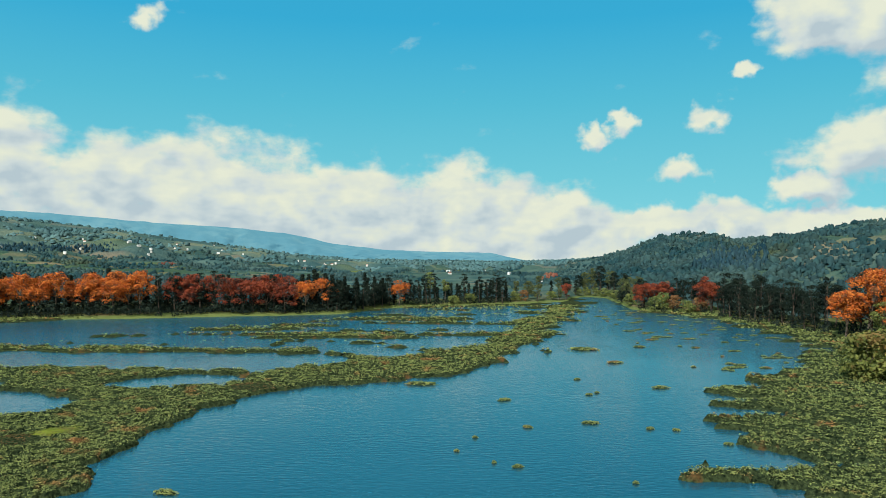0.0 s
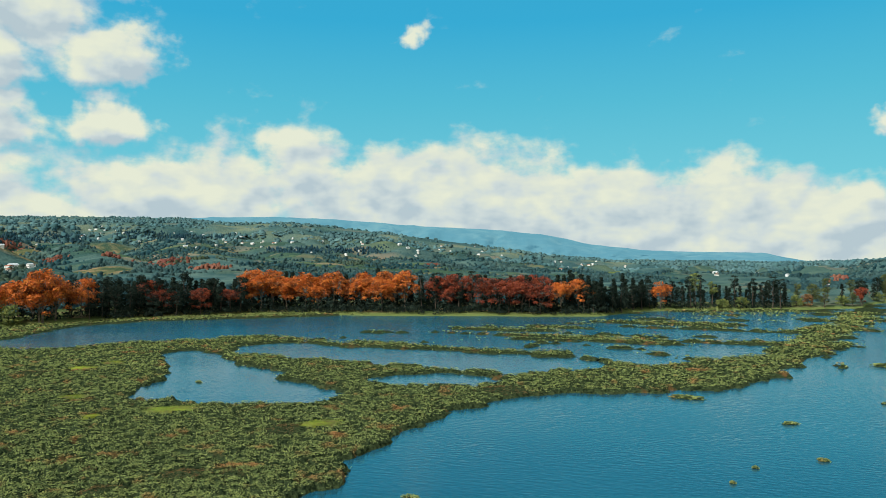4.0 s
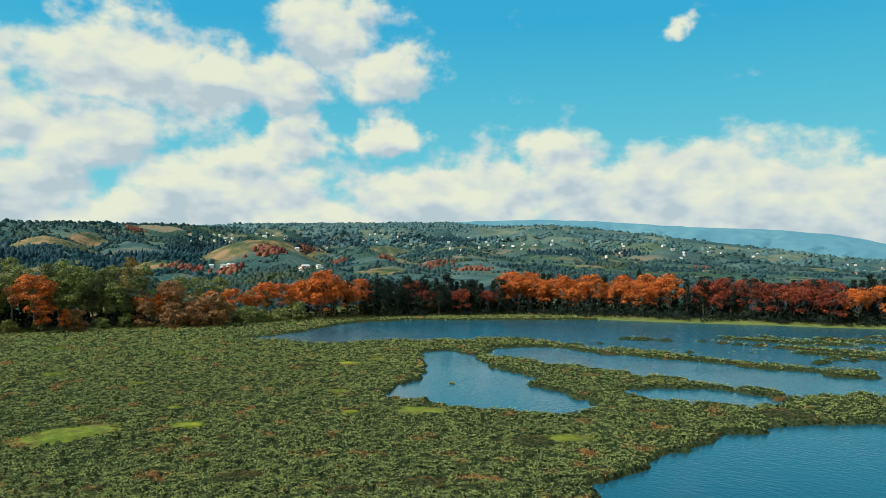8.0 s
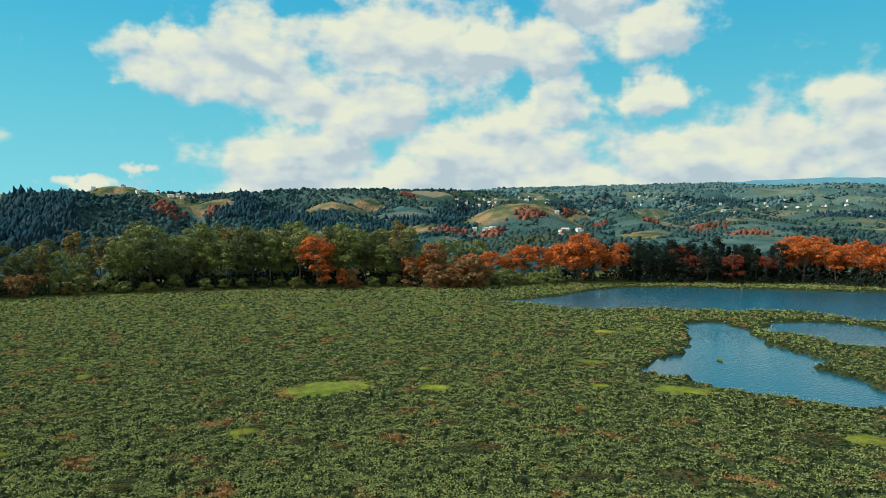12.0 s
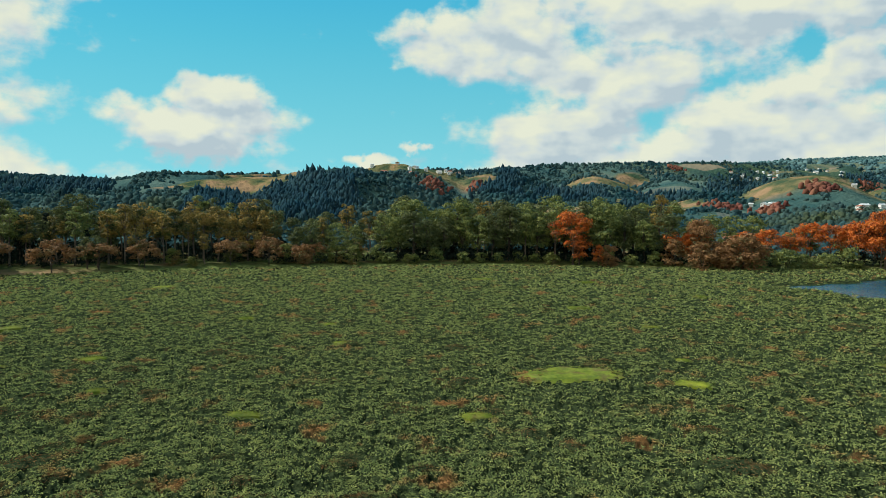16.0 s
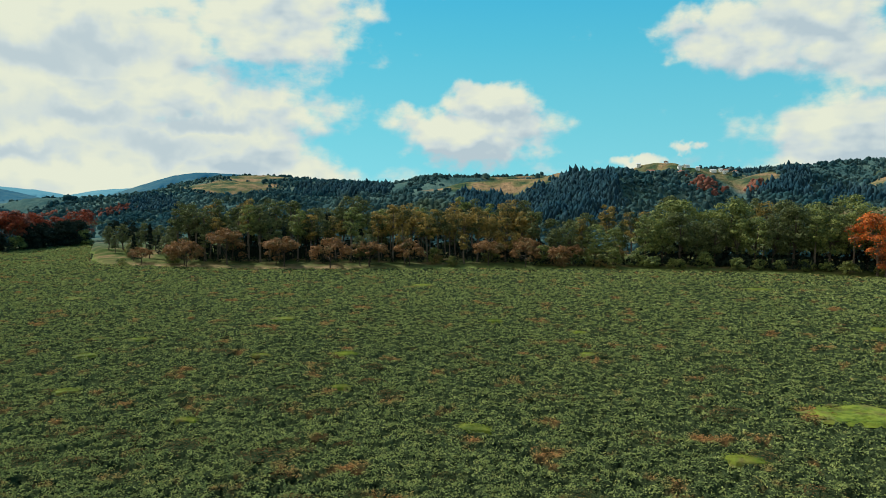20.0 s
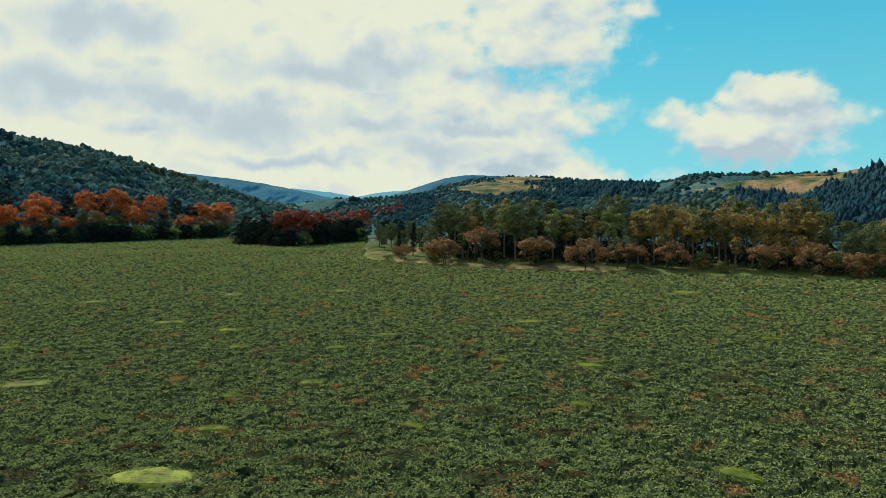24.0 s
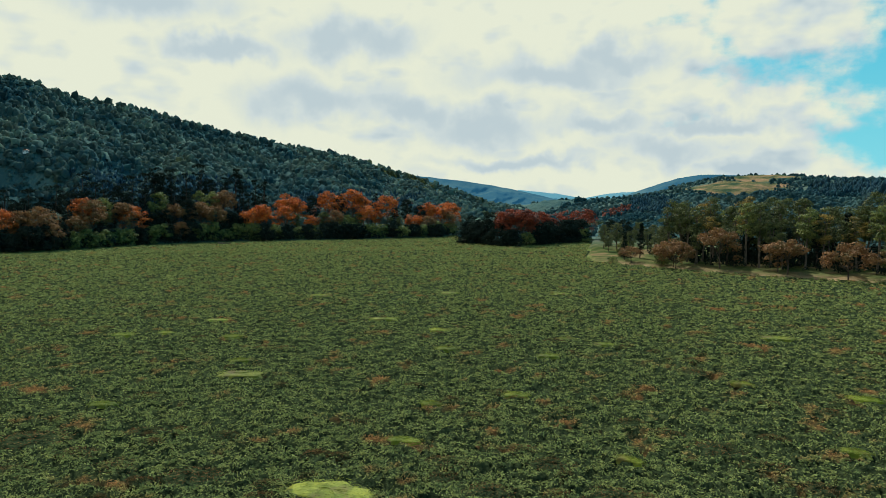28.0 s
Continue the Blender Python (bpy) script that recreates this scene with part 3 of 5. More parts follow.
SPURS_WEST = [
    (WEST_EYE, [(92.5, 690, 1.9), (96, 660, 2.0), (99, 640, 1.75), (101, 610, 0.7), (103, 560, -0.8)], 130), (WEST_EYE, [(92, 650, 2.3), (89.5, 640, 2.35), (87.4, 640, 2.0), (86, 600, 0.3)], 130),
    (WEST_EYE, [(84, 860, 2.5), (84.5, 600, 0.2)], 90), (WEST_EYE, [(77, 820, 2.3), (76, 600, 0.1)], 90), (WEST_EYE, [(70, 900, 2.2), (67.5, 620, 0.0)], 95), (WEST_EYE, [(64, 980, 2.2), (61.5, 640, -0.5)], 100),
    (WEST_EYE, [(55.5, 900, 2.0), (51.5, 640, -0.1)], 125), (WEST_EYE, [(47, 1100, 1.3), (43, 700, -0.7)], 130),
]
SPURS_NORTH = [
    (NORTH_EYE, [(40, 1500, 1.9), (36, 800, -0.5)], 200), (NORTH_EYE, [(33, 1500, 1.4), (28, 850, -0.7)], 190), (NORTH_EYE, [(25, 1700, 0.9), (20, 900, -0.9)], 190), (NORTH_EYE, [(17, 1800, 0.2), (12, 1000, -1.1)], 180),
    (NORTH_EYE, [(6, 950, -1.0), (0, 1000, -0.8), (-6, 900, -1.0)], 130),
    (NORTH_EYE, [(-21.5, 600, -1.0), (-24.5, 640, 0.9), (-28, 650, 2.1), (-35, 650, 3.1)], 170), (NORTH_EYE, [(-17.5, 1000, 1.7), (-15, 680, -1.2)], 120), (NORTH_EYE, [(-20.5, 980, 2.0), (-19.5, 640, -0.6)], 90),
]


def spur_height(x, y):
    """The highest of the ridges and spurs at a place."""
    best = np.zeros(np.shape(x))
    wave = fbm(x / 75, y / 75, 83, 4) - 0.5
    for eye, crest, wide in SPURS_SOUTH + SPURS_WEST + SPURS_NORTH:
        pts = [(eye[0] - r * math.sin(radians(a)), eye[1] + r * math.cos(radians(a)), 24.0 + r * math.tan(radians(e))) for a, r, e in crest]
        for (x1, y1, h1), (x2, y2, h2) in zip(pts, pts[1:]):
            dx, dy = x2 - x1, y2 - y1
            s = np.clip(((x - x1) * dx + (y - y1) * dy) / (dx * dx + dy * dy), 0, 1)
            d = np.hypot(x - x1 - s * dx, y - y1 - s * dy) / wide * (1 + 0.9 * wave)
            best = np.maximum(best, (h1 + s * (h2 - h1)) * np.clip(1.0 - np.sqrt(d * d + 0.012) + 0.11, 0, 1))
    return best


def land_height(x, y):
    az, r, d = heading(x, y), np.hypot(x - LAKE[0], y - LAKE[1]), inland(x, y)
    foot, ridge, top, far = (np.interp(az, HILLS[:, 0], HILLS[:, n]) for n in (1, 2, 3, 4))
    foot, top = np.maximum(foot, shore_distance(az) + 25), top - 4 * np.clip((1500 - ridge) / 300, 0, 1)
    bank = np.clip(d / 7, -1.5, 1) * 1.5 + np.clip(d / 60, 0, 1) * 1.2 + 0.5 * (fbm(x / 7, y / 7, 5) - 0.5) * np.clip(d / 6, 0, 1)
    s = np.clip((r - foot) / (ridge - foot), 0, 1)
    folds = fbm(x / 170, y / 170, 11, 5) - 0.5
    gully = 1 - np.abs(2 * fbm(x / 130, y / 130, 17, 3) - 1) * 2
    slope = (top - 2) * (s ** 1.15) * (1 + 2.0 * folds * (1 - s) * np.minimum(1, s * 4)) + 40 * folds * s * (1 - s) - 90 * gully * s * (1 - s) * np.minimum(1, 2 * s + 0.3)
    roll = 5 * (fbm(x / 60, y / 60, 21) - 0.5) * np.minimum(1, s * 3) * (0.35 + 0.65 * (1 - s))
    b = np.clip((r - ridge) / np.maximum(4300 - ridge, 1), 0, 1)
    dip = -0.25 * top * np.sin(np.pi * np.clip(b * 2.2, 0, 1)) * (far < top)
    beyond = (far - top) * b + dip + 60 * (fbm(x / 420, y / 420, 31) - 0.5) * b * (1 - b) * 2
    for kx, ky, wide, up in KNOLLS:
        bank = bank + up * np.exp(-((x - kx) ** 2 + (y - ky) ** 2) / (0.5 * wide * wide))
    hill = np.where(r < ridge, slope + roll, top - 2 + roll * np.clip(1 - b * 8, 0, 1) + beyond)
    creases = 7 * (fbm(x / 45, y / 45, 87, 4) - 0.5) * np.clip((r - foot) / 150, 0, 1)
    return bank + np.maximum(hill, spur_height(x, y) * np.clip(d / 60, 0, 1) - 3 + creases)


def mesh_from(name, verts, faces, mats, smooth=False, indices=None):
    me = bpy.data.meshes.new(name)
    verts, faces = np.asarray(verts, np.float32), np.asarray(faces, np.int32)
    n = faces.shape[1]
    me.vertices.add(len(verts))
    me.vertices.foreach_set("co", verts.ravel())
    me.loops.add(faces.size)
    me.loops.foreach_set("vertex_index", faces.ravel())
    me.polygons.add(len(faces))
    me.polygons.foreach_set("loop_start", np.arange(0, faces.size, n, dtype=np.int32))
    if smooth:
        me.polygons.foreach_set("use_smooth", np.ones(len(faces), bool))
    for m in mats if isinstance(mats, (list, tuple)) else [mats]:
        me.materials.append(m)
    if indices is not None:
        me.polygons.foreach_set("material_index", np.asarray(indices, np.int32))
    me.update(calc_edges=True)
    return me


def polar_sheet(azs, rs):
    """Corners and faces of a sheet between rays and rings round the lake's middle."""
    a, r = np.meshgrid(np.radians(azs), rs, indexing="ij")
    x, y = LAKE[0] - r * np.sin(a), LAKE[1] + r * np.cos(a)
    n, m = a.shape
    i = np.arange(n * m).reshape(n, m)
    faces = np.stack([i[:-1, :-1], i[:-1, 1:], i[1:, 1:], i[1:, :-1]], -1).reshape(-1, 4)[:, ::-1]
    return x.ravel(), y.ravel(), faces


azs = np.unique(np.r_[np.arange(-110, -42, 2.0), np.arange(-42, 180, 0.4), np.arange(180, 250.1, 2.0)])
rs = np.r_[0, np.geomspace(60, 330, 60), np.geomspace(335, 1300, 150), np.geomspace(1315, 4750, 70)]
gx, gy, gf = polar_sheet(azs, rs)
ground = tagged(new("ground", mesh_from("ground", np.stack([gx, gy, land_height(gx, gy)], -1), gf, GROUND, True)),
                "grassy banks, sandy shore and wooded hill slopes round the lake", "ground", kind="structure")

# Blue ridges in the far distance: where one stands, their distance, and headings with heights in degrees along the skyline.
FAR_RIDGES = [
    ("north", NORTH_EYE, 4600, [(58, 1.0), (50, 2.2), (44, 2.9), (39, 3.15), (36, 3.25), (33, 3.3), (28.4, 3.15), (21.9, 2.66), (15.1, 2.28), (11.6, 1.9), (8.6, 1.2), (4.7, 0.74), (2, 0.62), (-3.7, 0.5), (-6.1, 0.0), (-9, -0.6)], DISTANCE_PALE),
    ("south_west", SOUTH_EYE, 3300, [(144, 2.5), (139, 2.0), (136, 1.55), (133.5, 1.05), (131.5, 0.6), (130, 0.1), (128.6, -0.6)], DISTANCE_BLUE),
    ("west", SOUTH_EYE, 3000, [(129.4, -0.6), (128, -0.1), (126, 0.7), (124, 1.4), (122, 2.0), (120.5, 2.25), (118.5, 2.2), (115, 1.9), (111, 1.2)], DISTANCE_BLUE),
    ("far_west", SOUTH_EYE, 4700, [(134, 1.2), (131, 0.9), (129, 0.5), (127, 0.9), (124, 1.1), (118, 0.8)], DISTANCE_PALE),
]
for side, eye, r0, crest, look_of_it in FAR_RIDGES:
    crest = np.array(sorted(crest))
    da = np.linspace(crest[0, 0], crest[-1, 0], 260)
    rows = np.linspace(0, 1, 26)
    a, q = np.meshgrid(da, rows, indexing="ij")
    top = np.interp(a, crest[:, 0], crest[:, 1]) + 0.10 * (fbm(a * 1.3, a * 0 + 3.0, 91, 4) - 0.5)
    folds = fbm(a * 0.9 + 1.6 * q, q * 2.2 + a * 0.1, 93, 5) - 0.5
    r = r0 - 700 * (1 - q) + 420 * folds * np.sin(np.pi * np.clip(q, 0, 1))
    z = -4 + (28 + r0 * np.tan(np.radians(top))) * q ** 0.9
    x, y = eye[0] - r * np.sin(np.radians(a)), eye[1] + r * np.cos(np.radians(a))
    i = np.arange(a.size).reshape(a.shape)
    quads = np.stack([i[:-1, :-1], i[:-1, 1:], i[1:, 1:], i[1:, :-1]], -1).reshape(-1, 4)
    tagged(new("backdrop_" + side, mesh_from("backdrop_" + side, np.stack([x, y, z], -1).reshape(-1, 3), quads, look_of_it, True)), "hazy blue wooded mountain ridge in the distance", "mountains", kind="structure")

wx, wy, wf = polar_sheet(np.arange(-110, 250.1, 4.0), np.r_[0, np.geomspace(20, 760, 30)])
water = tagged(new("water", mesh_from("water", np.stack([wx, wy, 0 * wx], -1), wf, WATER, True)),
               "rippled teal lake water between mats of floating plants", "water", kind="structure")

# ---- floating plant mats ----
# Open water as stretches: two ends and the half widths there.
CHANNEL = [
    (75, -70, 26, 15, 0, 28), (15, 0, 28, 2, 50, 42), (2, 50, 42, -4, 92, 42), (-4, 92, 42, 1, 118, 49), (1, 118, 49, 30, 160, 32), (30, 160, 32, 46, 186, 34), (46, 186, 34, 68, 226, 43),
    (68, 226, 43, 83, 275, 45), (83, 275, 45, 92, 330, 37), (92, 330, 37, 86, 375, 20), (86, 375, 20, 96, 430, 12), (96, 430, 12, 118, 560, 11),
]
PONDS = [
    (-106, 130, 7, -76, 135, 8), (-97, 141, 11, -110, 156, 12), (-110, 156, 10, -146, 186, 6), (-124, 203, 15, -50, 197, 18), (-50, 197, 18, -38, 200, 13), (-67, 162, 9, -57, 167, 10), (-104, 139, 13, -88, 141, 13),
    (-40, 236, 10, -16, 215, 10), (-112, 239, 3, -66, 237, 3), (-225, 168, 4, -206, 200, 24), (-206, 200, 26, -200, 243, 45), (-200, 243, 45, -153, 291, 41), (-153, 291, 41, -95, 331, 30), (-95, 331, 30, -50, 356, 16),
]


def stretch_distance(x, y, rows):
    best = np.full(np.shape(x), 1e9)
    for x1, y1, r1, x2, y2, r2 in rows:
        dx, dy = x2 - x1, y2 - y1
        s = np.clip(((x - x1) * dx + (y - y1) * dy) / (dx * dx + dy * dy), 0, 1)
        best = np.minimum(best, np.hypot(x - x1 - s * dx, y - y1 - s * dy) - r1 - s * (r2 - r1))
    return best


def mat_cover(x, y):
    """Metres inside the floating mats; minus over open water."""
    rough = 10 * (fbm(x / 9, y / 9, 41) - 0.5) + 2.5 * (fbm(x / 2.2, y / 2.2, 43, 3) - 0.5)
    channel = stretch_distance(x, y, CHANNEL)
    fingers = np.where(x > channel * 0 + 30, 34 * (fbm(x / 15, y / 4.5, 47) - 0.5), 0)
    m = np.minimum(channel + fingers, stretch_distance(x, y, PONDS)) + rough
    # Towards the head of the lake the mats lie in long strips across the view, with a closed edge along the channel.
    strips = 22 * (fbm(x / 30, (y + 0.08 * x) / 4.4, 53, 3) - 0.44)
    strips = strips + np.clip((222 - y) / 3, -4, 40) + np.clip((-150 - x) / 3, 0, 40)
    edge = 15 + 16 * (fbm(x / 25, y / 25, 59) - 0.5) - channel
    inner = np.maximum(strips, edge)
    m = np.where(x < np.interp(y, [200, 440], [40, 110]), np.minimum(m, inner), m)
    return np.minimum(m, 3 - inland(x, y))


def mat_height(x, y, inside):
    """The mat's surface: clumps a step or two wide, with gaps between them."""
    clumps = fbm(x / 0.72, y / 0.72, 61, 3)
    rise = np.clip((clumps - 0.40) / 0.12, 0, 1)
    return np.clip(inside * 0.25, -0.5, 0.10) + np.where(inside > 0, 0.75 * rise * rise * (3 - 2 * rise), 0)


pieces = []
for spacing, r0, r1, ratio in ((1.5, 4, 50, 1.03), (0.27, 50, 190, 1.0058), (0.5, 190, 330, 1.009), (0.8, 330, 600, 1.02)):
    mx, my, mf = polar_sheet(np.arange(-64, 182, spacing), np.geomspace(r0, r1, int(math.log(r1 / r0) / math.log(ratio))))
    cover = mat_cover(mx, my)
    used, again = np.unique(mf[(cover[mf] > -3).any(1)], return_inverse=True)
    pieces.append((np.stack([mx, my, mat_height(mx, my, cover)], -1)[used], again.reshape(-1, 4)))
corners = np.concatenate([v for v, f in pieces])
starts = np.cumsum([0] + [len(v) for v, f in pieces])
floating_mat = tagged(new("floating_plant_mat", mesh_from("floating_plant_mat", corners, np.concatenate([f + s for (v, f), s in zip(pieces, starts)]), MAT_BED)),
                      "dense green mat of floating water plants with rusty faded patches", "water plants", kind="stuff")


def scatter(count, az0, az1, r0, r1, rng, power=0.0):
    """Random places, as many in each octave of distance; power 1: as many in each metre of it."""
    az = rng.uniform(az0, az1, count)
    u = rng.uniform(0, 1, count)
    r = r0 + u * (r1 - r0) if power else r0 * (r1 / r0) ** u
    return LAKE[0] - r * np.sin(np.radians(az)), LAKE[1] + r * np.cos(np.radians(az)), r


def leaf_quads(centres, sizes, rng, tilt=1.0, narrow=0.6, facing=None):
    """One small folded leaf spray a centre: a quad turned at random about its facing, or lying flatter as tilt goes to 0."""
    n = len(centres)
    a = rng.uniform(0, 2 * np.pi, n)
    up = np.stack([rng.normal(0, 1, n) * tilt, rng.normal(0, 1, n) * tilt, np.ones(n)], -1)
    if facing is not None:
        up = facing + rng.normal(0, 0.38 * tilt, (n, 3))
    up /= np.linalg.norm(up, axis=1, keepdims=True)
    side = np.cross(up, np.stack([np.cos(a), np.sin(a), 0 * a], -1))
    side /= np.linalg.norm(side, axis=1, keepdims=True) + 1e-9
    along = np.cross(side, up)
    s = (np.asarray(sizes) * rng.uniform(0.7, 1.3, n))[:, None]
    corners = np.stack([centres - along * s * 0.5, centres + side * s * narrow * 0.5, centres + along * s * 0.5 + up * s * 0.12, centres - side * s * narrow * 0.5], 1)
    return corners.reshape(-1, 3), np.arange(4 * n).reshape(-1, 4)


# Bright patches of grass growing on the mat: place and width.
GRASS_NEAR = [
    (-125, 68, 17.7), (-116, 84, 6.2), (-94, 119, 10.2), (-62, 118, 7.4), (-103, 109, 3.2), (-131, 90, 2.9), (-121, 122, 6.2), (-105, 49, 4.6), (-155, 33, 3.5), (-110, 20, 4.8), (-147, -9, 4.8), (-143, -23, 3.7),
    (-125, -2, 3.1), (-106, -15, 3.2), (-115, -39, 3.6), (-80, -27, 9.2), (-93, -34, 4.3), (-93, -73, 7.4), (-97, -82, 4.0), (-104, -43, 3.1), (-73, -69, 3.9), (-128, -68, 4.4),
]
GRASS_FAR = [
    (-163, 99, 4.2), (-151, 153, 7.0), (-151, 163, 5.7), (-246, 115, 6.1), (-207, 134, 4.6), (-192, 93, 6.3), (-181, -36, 6.9), (-187, 12, 4.0), (-176, 31, 3.1), (-261, 82, 7.7), (-152, -53, 4.2), (-151, -61, 3.7),
    (-137, -53, 3.9), (-252, -20, 7.2), (-180, -128, 6.6), (-139, -83, 4.8), (-97, -115, 3.7), (-111, -124, 5.3), (-105, -103, 4.1), (-139, -102, 7.1), (-150, -147, 6.5), (-203, -107, 5.9), (-90, -118, 4.7),
]
FADED_NORTH = [
    (-156, 142, 9.2), (-95, 75, 3.4), (-84, 72, 7.0), (-41, 159, 13.0), (-64, 86, 5.9), (-58, 88, 3.6), (-77, 83, 2.0), (-147, 54, 6.7), (-122, 51, 5.6), (-69, 77, 4.7), (-65, 112, 9.3), (-149, 11, 6.3), (-106, 51, 4.0),
    (-88, 40, 2.9), (-92, 33, 3.6), (-97, 54, 4.0), (-92, 57, 3.2), (-88, 13, 2.4), (-94, 20, 2.8), (-103, 82, 3.2),
]
FADED_SOUTH = [
    (-115, -11, 5.9), (-96, 0, 6.1), (-112, 0, 3.1), (-90, -18, 4.0), (-97, -10, 5.4), (-99, -19, 4.3), (-91, 4, 2.7), (-116, -22, 3.4), (-144, -31, 5.3), (-72, -38, 6.8), (-122, 6, 4.2), (-83, -36, 2.6),
    (-79, -47, 4.2), (-138, -1, 4.1), (-63, -59, 7.7), (-73, -54, 4.1), (-89, -23, 3.2), (-137, -9, 3.5),
]


rng = np.random.default_rng(4)
px, py, pr = scatter(560000, -62, 178, 54, 420, rng)
inside = mat_cover(px, py)
nx, ny, nr = scatter(26000, -64, 240, 14, 54, rng)
fx, fy, fr = scatter(34000, 118, 178, 400, 575, rng)
nx, ny, nr = np.r_[nx, fx], np.r_[ny, fy], np.r_[nr, fr]
px, py, pr, inside = np.r_[px, nx], np.r_[py, ny], np.r_[pr, nr], np.r_[inside, mat_cover(nx, ny)]
clump = fbm(px / 0.72, py / 0.72, 61, 3)
ok = (inside > rng.uniform(-0.3, 1.0, len(px))) & (clump > 0.440 - 0.17 * np.clip((pr - 110) / 140, 0, 1) + rng.uniform(-0.035, 0.035, len(px)))
for x, y, wide in GRASS_NEAR + GRASS_FAR + FADED_NORTH + FADED_SOUTH:
    ok &= np.hypot(px - LAKE[0] - 0.97 * (x - LAKE[0]), py - LAKE[1] - 0.97 * (y - LAKE[1])) > wide * 0.36
px, py, pr, inside = px[ok], py[ok], pr[ok], inside[ok]
base = np.stack([px, py, mat_height(px, py, inside) + 0.04], -1)
leaves = np.concatenate([base + np.stack([rng.normal(0, 0.22, len(px)), rng.normal(0, 0.22, len(px)), rng.uniform(0.0, 0.16, len(px))], -1) for _ in range(3)])
lv, lf = leaf_quads(leaves, np.tile(0.15 + 0.0019 * pr + 0.0016 * np.maximum(pr - 130, 0), 3), rng, 0.7, 0.8)
lv = lv.reshape(-1, 4, 3)[:, :3].reshape(-1, 3)
hyacinth = tagged(new("water_hyacinth", mesh_from("water_hyacinth", lv, np.arange(len(lv)).reshape(-1, 3), HYACINTH)), "green water hyacinth leaves crowding the floating mat", "water plants", kind="stuff")

# ---- trees ----
def part(name, me, parent, label=""):
    ob = new(name, me)
    ob.parent = parent
    if label:
        tagged(ob, label)
    return ob


def tube(path, radii, sides=6):
    """Corners and faces of a tapering limb along a path."""
    path = np.asarray(path, float)
    ring = np.arange(sides) * 2 * np.pi / sides
    way = np.gradient(path, axis=0)
    way /= np.linalg.norm(way, axis=1, keepdims=True)
    ref = np.where(np.abs(way[:, 2:3]) > 0.9, [[1.0, 0, 0]], [[0, 0, 1.0]])
    u = np.cross(way, ref)
    u /= np.linalg.norm(u, axis=1, keepdims=True)
    v = np.cross(way, u)
    pts = path[:, None] + np.asarray(radii)[:, None, None] * (np.cos(ring)[None, :, None] * u[:, None] + np.sin(ring)[None, :, None] * v[:, None])
    k, n = len(path), sides
    i = np.arange(k * n).reshape(k, n)
    faces = np.stack([i[:-1], np.roll(i, -1, 1)[:-1], np.roll(i, -1, 1)[1:], i[1:]], -1).reshape(-1, 4)
    return pts.reshape(-1, 3), faces


def joined(pieces):
    verts, faces, n = [], [], 0
    for v, f in pieces:
        verts.append(v)
        faces.append(f + n)
        n += len(v)
    return np.concatenate(verts), np.concatenate(faces)


# Height, crown's radius, where the crown begins (share of the height), clumps, leaf size, clump size, leaves a clump.
KINDS = {
    "umbrella": (18.0, 7.4, 0.42, 44, 0.58, 2.2, 80),
    "broadleaf": (23.0, 6.8, 0.30, 50, 0.62, 2.3, 84),
    "conifer": (23.0, 4.4, 0.06, 90, 0.8, 1.2, 22),
    "eucalypt": (25.0, 5.0, 0.50, 30, 0.58, 2.0, 76),
    "spreading": (10.5, 7.6, 0.38, 44, 0.54, 1.6, 62),
    "bush": (4.2, 3.4, 0.05, 24, 0.46, 1.15, 54),
    "thicket": (7.5, 4.6, 0.04, 38, 0.54, 1.6, 60),
}


